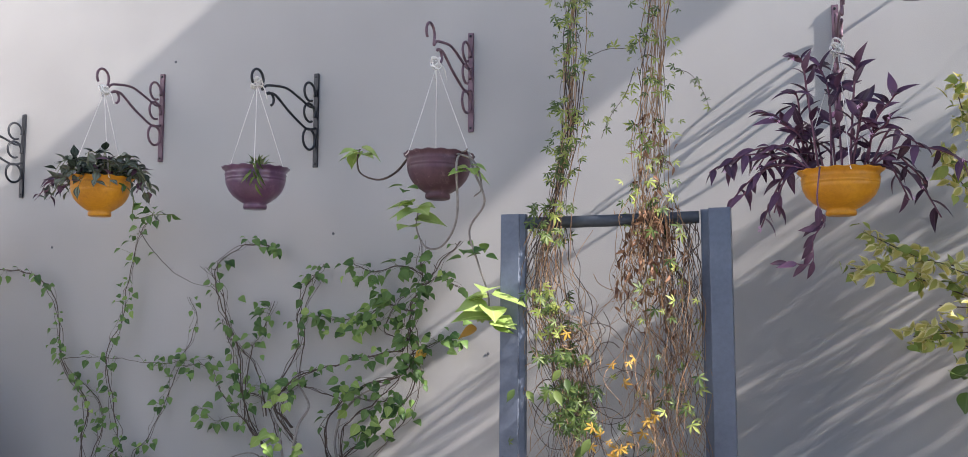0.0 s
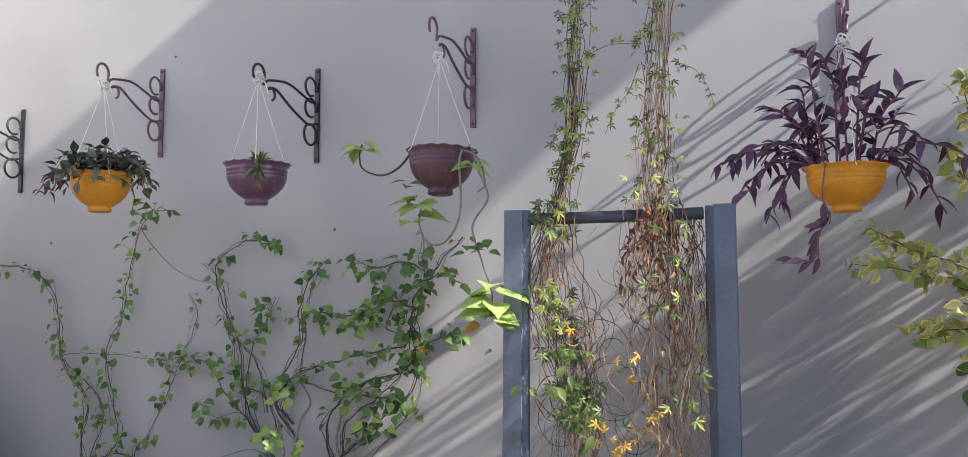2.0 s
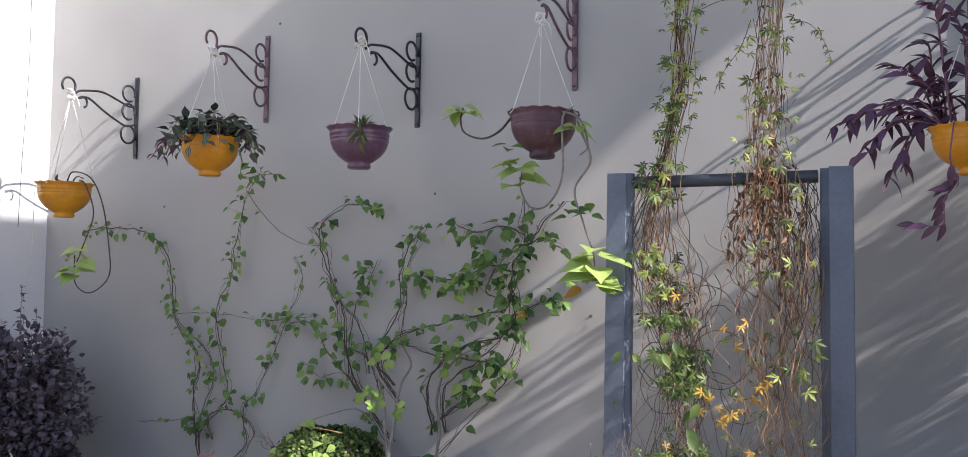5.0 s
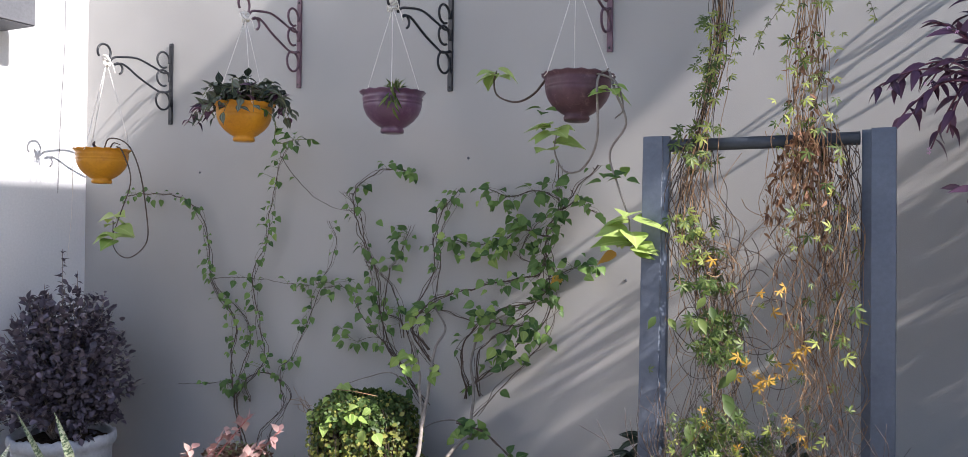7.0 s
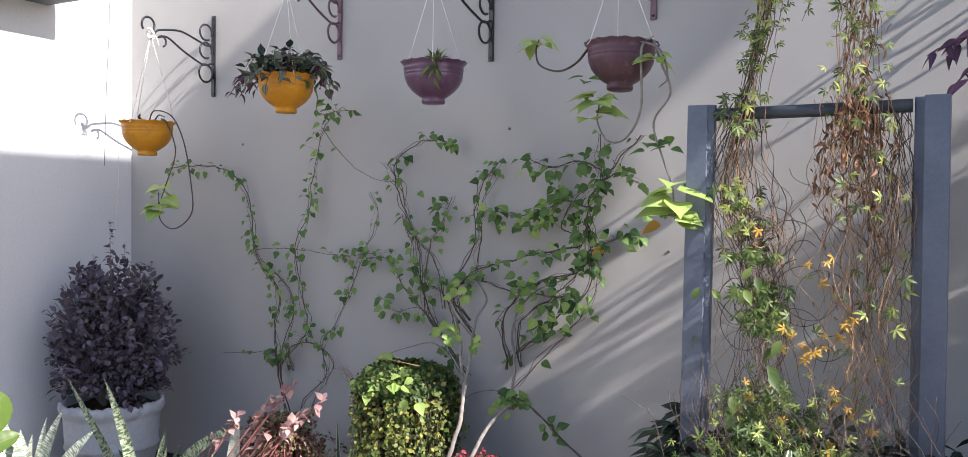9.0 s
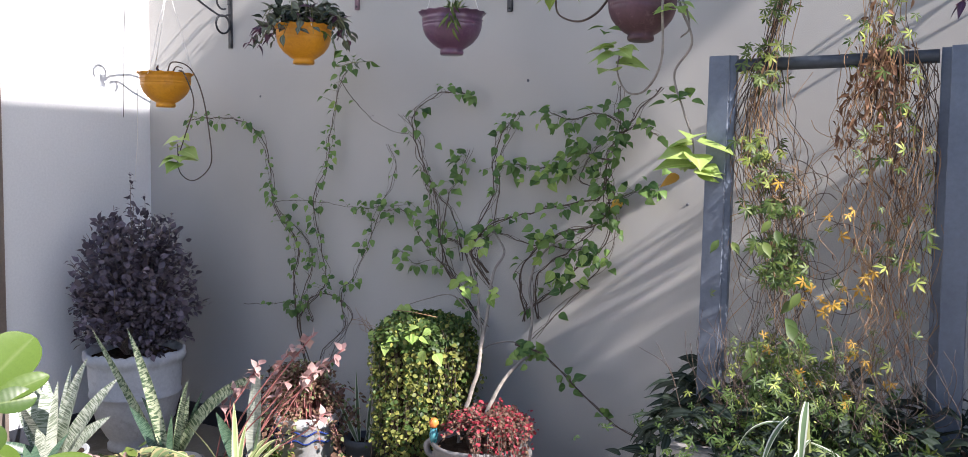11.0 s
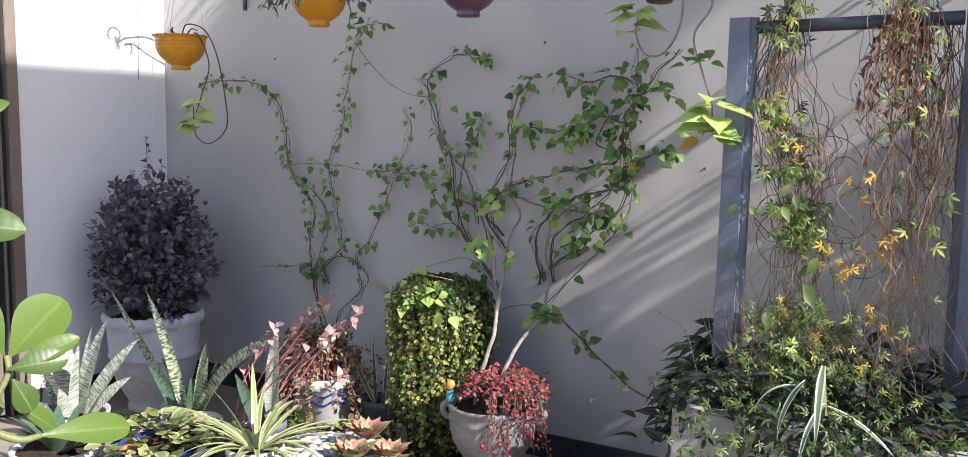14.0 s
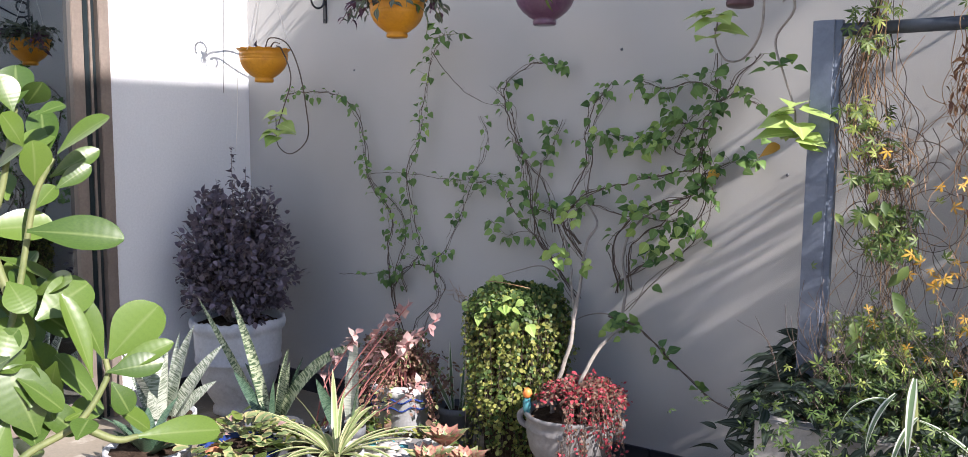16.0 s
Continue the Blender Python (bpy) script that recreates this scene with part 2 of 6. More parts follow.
def glass_material():
    m, nt, b, out = nodes_of("tinted_glass")
    g, t, mx = (nt.nodes.new(k) for k in ("ShaderNodeBsdfGlossy", "ShaderNodeBsdfTransparent", "ShaderNodeMixShader"))
    g.inputs["Roughness"].default_value, g.inputs["Color"].default_value = 0.015, (0.80, 0.88, 0.95, 1)
    t.inputs["Color"].default_value = (0.20, 0.24, 0.26, 1)
    mx.inputs[0].default_value = 0.42
    nt.links.new(t.outputs[0], mx.inputs[1])
    nt.links.new(g.outputs[0], mx.inputs[2])
    nt.links.new(mx.outputs[0], out.inputs["Surface"])
    return m


M_GLASS = glass_material()


# ---- building helpers ----
rng = random.Random(11)
Z = Vector((0, 0, 1))


def mesh(name, verts, faces, mat, smooth=True, uvs=None):
    me = bpy.data.meshes.new(name)
    me.from_pydata([tuple(v) for v in verts], [], faces)
    me.materials.append(mat)
    if smooth:
        me.polygons.foreach_set("use_smooth", [True] * len(me.polygons))
    if uvs is not None:
        layer = me.uv_layers.new(name="UVMap")
        idx = np.empty(len(me.loops), dtype=np.int32)
        me.loops.foreach_get("vertex_index", idx)
        layer.data.foreach_set("uv", np.asarray(uvs, dtype=np.float32)[idx].ravel())
    me.update()
    return me


def part(name, data, parent=None, label="", m=None):
    """One mesh object under a thing or a part. data: a mesh, or a bmesh and its material."""
    if isinstance(data, tuple):
        bm, mat = data
        me = bpy.data.meshes.new(name)
        bm.to_mesh(me)
        bm.free()
        me.materials.append(mat)
        data = me
    ob = new(name, data)
    if m is not None:
        ob.matrix_basis = m
    if parent is not None:
        ob.parent = parent
    return tagged(ob, label)


def thing(name, label, category, group="", kind="", at=(0, 0, 0)):
    ob = new(name)
    ob.location = at
    ob.empty_display_size = 0.05
    return tagged(ob, label, category, group, kind)


def box(x0, x1, y0, y1, z0, z1, bevel=0.0):
    bm = bmesh.new()
    bmesh.ops.create_cube(bm, size=1.0, matrix=Matrix.Translation(((x0 + x1) / 2, (y0 + y1) / 2, (z0 + z1) / 2)) @ Matrix.Diagonal((x1 - x0, y1 - y0, z1 - z0, 1)))
    if bevel:
        bmesh.ops.bevel(bm, geom=bm.edges[:], offset=bevel, segments=2, affect="EDGES")
    return bm


def smooth_line(pts, n=6):
    """Points of a Catmull-Rom line through pts."""
    p = [Vector(v) for v in pts]
    p = [2 * p[0] - p[1]] + p + [2 * p[-1] - p[-2]]
    out = []
    for i in range(1, len(p) - 2):
        for k in range(n):
            t = k / n
            out.append(0.5 * (2 * p[i] + (p[i + 1] - p[i - 1]) * t + (2 * p[i - 1] - 5 * p[i] + 4 * p[i + 1] - p[i + 2]) * t * t
                              + (3 * p[i] - p[i - 1] - 3 * p[i + 1] + p[i + 2]) * t ** 3))
    return out + [p[-2]]


def tube_data(line, r0, r1=None, sides=6, base=0):
    """Vertices and faces of a tapering tube along a line."""
    r1 = r0 if r1 is None else r1
    verts, faces, n = [], [], len(line)
    side = None
    for i, p in enumerate(line):
        d = (line[min(i + 1, n - 1)] - line[max(i - 1, 0)])
        d = d.normalized() if d.length > 1e-9 else Vector((0, 0, 1))
        if side is None:
            side = d.orthogonal().normalized()
        side = (side - d * side.dot(d))
        side = side.normalized() if side.length > 1e-6 else d.orthogonal().normalized()
        up = d.cross(side)
        r = r0 + (r1 - r0) * i / max(n - 1, 1)
        for k in range(sides):
            a = 2 * math.pi * k / sides
            verts.append(p + r * (math.cos(a) * side + math.sin(a) * up))
    for i in range(n - 1):
        for k in range(sides):
            a, b = i * sides + k, i * sides + (k + 1) % sides
            faces.append((base + a, base + b, base + b + sides, base + a + sides))
    faces.append(tuple(base + k for k in reversed(range(sides))))
    faces.append(tuple(base + (n - 1) * sides + k for k in range(sides)))
    return verts, faces


def tubes(name, lines, mat, sides=6):
    """One mesh of several tubes, each (line, start radius, end radius)."""
    verts, faces = [], []
    for line, r0, r1 in lines:
        v, f = tube_data(line, r0, r1, sides, len(verts))
        verts += v
        faces += f
    return mesh(name, verts, faces, mat)


def each(name, lines, mat, sides, parent, label=""):
    """Every line a tube of its own under its thing."""
    for line, r0, r1 in lines:
        v, f = tube_data(line, r0, r1, sides)
        part(name, mesh(name, v, f, mat), parent, label)


def lathe(name, profile, mat, sides=40, wave=None):
    """A turned shape from (radius, height) pairs. wave(i, angle): extra radius and height on ring i."""
    verts, faces = [], []
    for i, (r, z) in enumerate(profile):
        for k in range(sides):
            a = 2 * math.pi * k / sides
            dr, dz = wave(i, a) if wave else (0, 0)
            verts.append(((r + dr) * math.cos(a), (r + dr) * math.sin(a), z + dz))
    for i in range(len(profile) - 1):
        for k in range(sides):
            a, b = i * sides + k, i * sides + (k + 1) % sides
            faces.append((a, b, b + sides, a + sides))
    faces.append(tuple(reversed(range(sides))))
    faces.append(tuple((len(profile) - 1) * sides + k for k in range(sides)))
    return mesh(name, verts, faces, mat)


def disc(name, r, z, mat, sides=28, rough=0.006):
    verts = [(0, 0, z + 0.01)]
    for q in (0.4, 0.75, 1.0):
        verts += [(q * r * math.cos(a), q * r * math.sin(a), z + rng.uniform(-rough, rough)) for a in (2 * math.pi * k / sides for k in range(sides))]
    faces = [(0, 1 + k, 1 + (k + 1) % sides) for k in range(sides)]
    for j in range(2):
        for k in range(sides):
            a, b = 1 + j * sides + k, 1 + j * sides + (k + 1) % sides
            faces.append((a, a + sides, b + sides, b))
    return mesh(name, verts, faces, mat)


def leaf_shape(profile, fold=0.25, curl=0.25, wide=1.0, twist=0.0):
    """A leaf one unit long, from its base along +y, its face up: rows of left edge, rib, right edge."""
    n = len(profile)
    verts, faces, uvs = [], [], []
    for i, w in enumerate(profile):
        t = i / (n - 1)
        a = curl * t
        y = math.sin(a) / curl if abs(curl) > 1e-3 else t
        z = -(1 - math.cos(a)) / curl if abs(curl) > 1e-3 else 0.0
        tw = twist * t
        for s in (-1, 0, 1):
            x = s * w * wide
            verts.append((x * math.cos(tw), y, z + abs(s) * fold * w * wide + x * math.sin(tw)))
            uvs.append((0.5 + 0.5 * s, t))
    for i in range(n - 1):
        for s in (0, 1):
            a = 3 * i + s
            faces.append((a, a + 1, a + 4, a + 3))
    return verts, faces, uvs


def palmate(leaflets, profile, spread, small=0.7):
    verts, faces, uvs = [], [], []
    for k in range(leaflets):
        a = spread * (k / (leaflets - 1) - 0.5)
        s = 1.0 - (1 - small) * abs(2 * k / (leaflets - 1) - 1)
        v, f, u = leaf_shape(profile, 0.3, 0.5)
        b = len(verts)
        verts += [(s * (x * math.cos(a) + y * math.sin(a)), s * (y * math.cos(a) - x * math.sin(a)), s * z) for x, y, z in v]
        faces += [tuple(i + b for i in q) for q in f]
        uvs += u
    return verts, faces, uvs


HEART = [0.14, 0.36, 0.42, 0.36, 0.23, 0.09, 0.0]
FINGER = [0.02, 0.055, 0.10, 0.135, 0.11, 0.05, 0.0]
LOBED = [0.13, 0.33, 0.37, 0.30, 0.22, 0.10, 0.0]
OVAL = [0.03, 0.20, 0.30, 0.30, 0.20, 0.07, 0.0]
ROUND = [0.04 + 0.36 * math.sin(math.pi / 2 * min(1.0, t / 0.62)) ** 1.4 if t < 0.62 else 0.40 * math.sqrt(max(0.0, 1 - ((t - 0.62) / 0.385) ** 2)) for t in (k / 15 for k in range(16))]
LANCE = [0.05, 0.13, 0.16, 0.14, 0.10, 0.05, 0.0]
SHAPES = {
    "heart": leaf_shape(HEART, 0.25, 0.5), "lobed": leaf_shape(LOBED, 0.3, 0.6), "oval": leaf_shape(OVAL, 0.25, 0.5),
    "round": leaf_shape(ROUND, 0.18, 0.3), "lance": leaf_shape(LANCE, 0.45, 0.7), "finger": palmate(5, FINGER, 3.7, 0.6),
    "small": leaf_shape([0.1, 0.36, 0.36, 0.0], 0.2, 0.4),
}


def orient(pos, ahead, up, size=1.0, wide=1.0):
    """A pose with +y along ahead and +z near up."""
    y = Vector(ahead).normalized()
    z = Vector(up) - y * Vector(up).dot(y)
    z = z.normalized() if z.length > 1e-4 else y.orthogonal().normalized()
    x = y.cross(z)
    m = Matrix((x * size * wide, y * size, z * size)).transposed().to_4x4()
    m.translation = pos
    return m


LEAF_MESH = {}


def leaf_mesh(shape, mat):
    key = (shape, mat.name)
    if key not in LEAF_MESH:
        v, f, u = SHAPES[shape]
        LEAF_MESH[key] = mesh("leaf", v, f, mat, True, u)
    return LEAF_MESH[key]


def add_leaf(parent, shape, mat, m, name="leaf", label=""):
    return part(name, leaf_mesh(shape, mat), parent, label, m)


def leaf_mass(name, shape, mats, poses, parent, label="", kind="stuff"):
    """Leaves too many to count, joined into one mesh a colour."""
    out = []
    for j, mat in enumerate(mats):
        chosen = [m for i, m in enumerate(poses) if i % len(mats) == j]
        if not chosen:
            continue
        v, f, u = SHAPES[shape]
        v4 = np.c_[np.array(v), np.ones(len(v))]
        verts = np.concatenate([v4 @ np.array(m).T[:, :3] for m in chosen])
        faces = [tuple(i + k * len(v) for i in q) for k in range(len(chosen)) for q in f]
        ob = part(name, mesh(name, verts, faces, mat, True, np.tile(np.array(u), (len(chosen), 1))), parent, label)
        out.append(tagged(ob, kind=kind))
    return out


def jitter(s):
    return Vector((rng.uniform(-s, s), rng.uniform(-s, s), rng.uniform(-s, s)))


def along(line, t):
    q = t * (len(line) - 1)
    i = min(int(q), len(line) - 2)
    return line[i].lerp(line[i + 1], q - i), (line[i + 1] - line[i]).normalized()


# ---- the setting ----
floor = tagged(part("floor", (box(-4.4, 9.0, -9.0, 0.3, -0.12, 0.03), M_FLOOR)), "pale grey stone floor of the courtyard", "floor", kind="structure")
tagged(part("wall_back", (box(-4.4, 9.0, 0.0, 0.2, 0.03, 4.2), M_WALL)), "grey textured stucco wall with climbing vines", "wall", kind="structure")
# unseen upper piece, added only to carry the slab overhead
tagged(part("slab_wall", (box(2.25, 9.0, 0.0, 0.2, 4.2, 6.2), M_WALL)), "unseen wall piece added behind the shade slab", "wall", kind="structure")
DOOR_Y0, DOOR_Y1, DOOR_TOP = -3.3, -0.815, 2.33
wl = thing("wall_left", "smooth pale grey plastered side wall with a door opening", "wall", kind="structure")
part("wall_panel", (box(-4.3, -4.1, DOOR_Y1, 0.0, 0.03, 4.2), M_WALL_SIDE), wl)
part("wall_panel", (box(-4.3, -4.1, -7.2, DOOR_Y0, 0.03, 4.2), M_WALL_SIDE), wl)
part("lintel", (box(-4.3, -4.1, DOOR_Y0, DOOR_Y1, DOOR_TOP, 4.2), M_WALL_SIDE), wl)
# unseen closing walls; their heights set how much low sky light gets in
tagged(part("wall_south", (box(-4.1, 9.0, -7.2, -7.0, 0.03, 2.2), M_WALL)), "plain pale wall added out of view to close the courtyard", "wall", kind="structure")
tagged(part("wall_east", (box(3.2, 3.4, -7.0, 0.0, 0.03, 0.9), M_WALL)), "plain pale low wall added out of view to close the courtyard", "wall", kind="structure")
# unseen slab, its outline cut to throw the walls' shade edges
slab = bmesh.new()
for z in (6.0, 6.2):
    slab.faces.new([slab.verts.new((x, y, z)) for x, y in ((2.58, 0), (4.83, 0), (4.85, -0.93), (5.0, -1.05), (5.45, -1.16), (5.5, -2.1), (4.2, -2.1), (3.9, -3.0), (2.58, -3.0))])
slab.verts.ensure_lookup_table()
for k in range(9):
    slab.faces.new([slab.verts[i] for i in (k, (k + 1) % 9, 9 + (k + 1) % 9, 9 + k)])
bmesh.ops.recalc_face_normals(slab, faces=slab.faces[:])
tagged(part("shade_slab", (slab, M_LEDGE)), "flat concrete slab added out of view to shade the wall", "roof slab", kind="structure")
# added out of view: keeps sun streaks off the wall's left part
tagged(part("shade_pillar", (box(2.6, 2.75, -0.97, -0.76, 0.03, 6.0, 0.008), M_WALL)), "square rendered pillar added out of view to shade the wall", "pillar", kind="structure")
sk = thing("baseboard", "dark glossy tile skirting along the foot of the walls", "baseboard", kind="structure")
x = -4.1
while x < 5.5:
    part("tile", (box(x + 0.0015, x + 0.3985, -0.012, 0.0, 0.03, 0.135, 0.002), M_SKIRT), sk)
    x += 0.4
y = -0.43
while y > -0.9:
    part("tile", (box(-4.1, -4.088, max(y, -0.815), y + 0.397, 0.03, 0.135, 0.002), M_SKIRT), sk)
    y -= 0.4
tagged(part("ledge", (box(-4.1, -3.86, -3.5, -0.48, 2.345, 2.50, 0.006), M_LEDGE)), "dark grey projecting ledge above the glass door", "ledge", kind="structure")

# the sliding door, its dark room behind
door = thing("door_1", "bronze aluminium sliding door with tinted reflecting glass", "door", kind="structure")
part("outer_jamb", (box(-4.18, -4.085, -0.87, -0.817, 0.03, 2.33, 0.003), M_FRAME_B), door, "bronze jamb")
part("track", (box(-4.17, -4.115, -0.93, -0.872, 0.03, 2.33, 0.003), M_FRAME_D), door, "dark track")
part("track_lip", (box(-4.16, -4.105, -0.905, -0.893, 0.03, 2.33, 0.002), M_FRAME_B), door)
part("stile", (box(-4.165, -4.105, -0.99, -0.934, 0.05, 2.31, 0.003), M_FRAME_B), door, "bronze stile")
part("stile", (box(-4.165, -4.12, -3.28, -3.2, 0.05, 2.31, 0.003), M_FRAME_B), door)
part("head_rail", (box(-4.165, -4.12, -3.2, -0.99, 2.25, 2.31, 0.003), M_FRAME_B), door)
part("bottom_rail", (box(-4.165, -4.12, -3.2, -0.99, 0.05, 0.13, 0.003), M_FRAME_B), door)
part("pane", (box(-4.146, -4.140, -3.2, -0.99, 0.13, 2.25), M_GLASS), door, "tinted reflecting glass pane")
room = thing("dark_room", "unlit room behind the glass door", "room", kind="structure")
part("room_wall", (box(-6.6, -6.5, -3.6, -0.5, 0.03, 2.7), M_LEDGE), room)
part("room_wall", (box(-6.5, -4.3, -0.6, -0.5, 0.03, 2.7), M_LEDGE), room)
part("room_wall", (box(-6.5, -4.3, -3.6, -3.5, 0.03, 2.7), M_LEDGE), room)
part("room_ceiling", (box(-6.6, -4.3, -3.6, -0.5, 2.7, 2.8), M_LEDGE), room)
part("room_floor", (box(-6.6, -4.4, -3.6, -0.5, -0.1, 0.03), M_LEDGE), room)

# thin cable hanging on the side wall
part_cable = tubes("cable", [(smooth_line([(-4.093, -0.15, 3.2), (-4.092, -0.143, 2.44), (-4.093, -0.16, 2.0), (-4.093, -0.171, 1.60)]), 0.0013, 0.0013)], M_BLACK)
tagged(part("cable", part_cable), "thin dark cable hanging down the side wall", "cable")
tagged(part("cord", tubes("cord", [(smooth_line([(-3.70, -0.40, 1.75), (-3.703, -0.40, 1.5), (-3.70, -0.42, 1.30)]), 0.0014, 0.0014)], M_ROPE)), "thin white cord hanging from a pot rim", "cord")

# the planter box and the steel frame that stands in it
planter = thing("planter_box", "low rendered masonry planter box filled with soil", "planter")
PX0, PX1, PY0, PY1, PZ = -1.03, 1.6, -0.78, -0.14, 0.60
part("front_panel", (box(PX0, PX1, PY0, PY0 + 0.06, 0.03, PZ, 0.006), M_PLANTER), planter)
part("back_panel", (box(PX0, PX1, PY1 - 0.06, PY1, 0.03, PZ, 0.006), M_PLANTER), planter)
part("side_panel", (box(PX0, PX0 + 0.06, PY0 + 0.06, PY1 - 0.06, 0.03, PZ, 0.006), M_PLANTER), planter)
part("side_panel", (box(PX1 - 0.06, PX1, PY0 + 0.06, PY1 - 0.06, 0.03, PZ, 0.006), M_PLANTER), planter)
part("soil", (box(PX0 + 0.06, PX1 - 0.06, PY0 + 0.06, PY1 - 0.06, 0.03, PZ - 0.05), M_SOIL), planter, "dark soil")

frame_thing = thing("steel_frame", "blue-grey painted steel trellis frame standing in the planter", "trellis frame", at=(0, 0, 0.55))
FZ = -0.55


def channel_post(x_face0, x_face1, x_lip, lean):
    """A post of folded steel: a broad face, a set-back lip and a closed back."""
    bm = bmesh.new()
    pts = [(x_face0, -0.45), (x_face1, -0.45), (x_face1, -0.444), (x_face1 + (0.004 if x_lip > x_face1 else 0), -0.444),
           (x_lip, -0.436), (x_lip, -0.412), (x_face0, -0.412)] if x_lip > x_face1 else \
          [(x_face1, -0.45), (x_face0, -0.45), (x_face0, -0.444), (x_face0 + 0.001, -0.412), (x_lip, -0.410), (x_lip, -0.385), (x_face1, -0.385)]
    lo = [bm.verts.new((x, y, FZ + 0.52)) for x, y in pts]
    hi = [bm.verts.new((x + lean, y, FZ + 1.737)) for x, y in pts]
    n = len(pts)
    for i in range(n):
        bm.faces.new((lo[i], lo[(i + 1) % n], hi[(i + 1) % n], hi[i]))
    bm.faces.new(hi)
    bm.faces.new(list(reversed(lo)))
    bmesh.ops.recalc_face_normals(bm, faces=bm.faces[:])
    bmesh.ops.bevel(bm, geom=[e for e in bm.edges if abs(e.verts[0].co.z - e.verts[1].co.z) > 0.5], offset=0.0015, segments=1, affect="EDGES")
    return bm


part("post", (channel_post(-1.016, -0.953, -0.934, 0.009), M_STEEL), frame_thing)
part("post", (channel_post(-0.335, -0.270, -0.362, -0.006), M_STEEL), frame_thing)
part("crossbar", tubes("crossbar", [([Vector((-0.94, -0.42, FZ + 1.708)), Vector((-0.65, -0.42, FZ + 1.709)), Vector((-0.372, -0.42, FZ + 1.712))], 0.0195, 0.0195)], M_BAR, 16), frame_thing, "dark round steel crossbar")


# ---- hanging bowls on scrolled iron brackets ----
def arc(cd, cz, r, a0, a1, n=14):
    return [(0, -(cd + r * math.cos(a)), cz + r * math.sin(a)) for a in (radians(a0 + (a1 - a0) * k / n) for k in range(n + 1))]


def wall_bracket(x, top, mat, label, turn=0.0):
    b = thing("wall_bracket", label, "bracket", "scrolled wall brackets")
    b.matrix_basis = pose(x, 0, top, 0, 0, turn)
    bar = box(-0.011, 0.011, -0.010, 0.0, -0.395, 0.0, 0.0015)
    bar_ob = part("back_bar", (bar, mat), b)
    for z in (-0.014, -0.38):
        part("screw", lathe("screw", [(0.004, 0), (0.005, 0.002), (0.003, 0.004)], M_BLACK, 10), bar_ob, m=pose(0, -0.010, z, 90))
    r = 0.0052
    hook = arc(0.400, -0.114, 0.035, -40, 200) + [(0, -0.370, -0.150), (0, -0.35, -0.132), (0, -0.315, -0.122)]
    part("arm", tubes("arm", [(smooth_line(hook + [(0, -0.215, -0.11), (0, -0.115, -0.133), (0, -0.055, -0.15), (0, -0.02, -0.145)], 4), r, r)], mat, 8), b)
    curl = arc(0.322, -0.176, 0.024, 250, 40)
    part("brace", tubes("brace", [(smooth_line(curl + [(0, -0.29, -0.152), (0, -0.195, -0.20), (0, -0.085, -0.243), (0, -0.045, -0.243), (0, -0.012, -0.232)], 4), r, r)], mat, 8), b)
    part("scroll", tubes("scroll", [(smooth_line(arc(0.055, -0.088, 0.038, -20, 300), 2), r, r)], mat, 8), b, m=Matrix.Scale(-1, 4, (0, 1, 0)) @ Matrix.Translation((0, 0.11, 0)))
    part("scroll", tubes("scroll", [(smooth_line(arc(0.055, -0.175, 0.038, -20, 300), 2), r, r)], mat, 8), b, m=Matrix.Scale(-1, 4, (0, 1, 0)) @ Matrix.Translation((0, 0.11, 0)))
    part("ring", tubes("ring", [(smooth_line(arc(0.055, -0.285, 0.043, 0, 360), 2), r, r)], mat, 8), b)
    return b


BOWL = [(0.039, 0.0), (0.043, 0.003), (0.044, 0.013), (0.040, 0.019), (0.054, 0.027), (0.079, 0.046), (0.097, 0.068), (0.1065, 0.090), (0.1092, 0.102), (0.1078, 0.1045), (0.1100, 0.107),
        (0.1105, 0.113), (0.1088, 0.116), (0.1112, 0.119), (0.1095, 0.1235), (0.1130, 0.127), (0.1095, 0.131), (0.112, 0.141), (0.121, 0.149), (0.1245, 0.153), (0.118, 0.153), (0.106, 0.140), (0.100, 0.120), (0.02, 0.10)]


def bowl_mesh(mat):
    def wave(i, a):
        q = max(0.0, min(1.0, (i - 16) / 2.0)) * (1.0 if i < 21 else 0.3)
        return 0.0016 * q * math.sin(17 * a), 0.0017 * q * math.sin(17 * a + 0.6)
    return lathe("bowl", BOWL, mat, 84, wave)


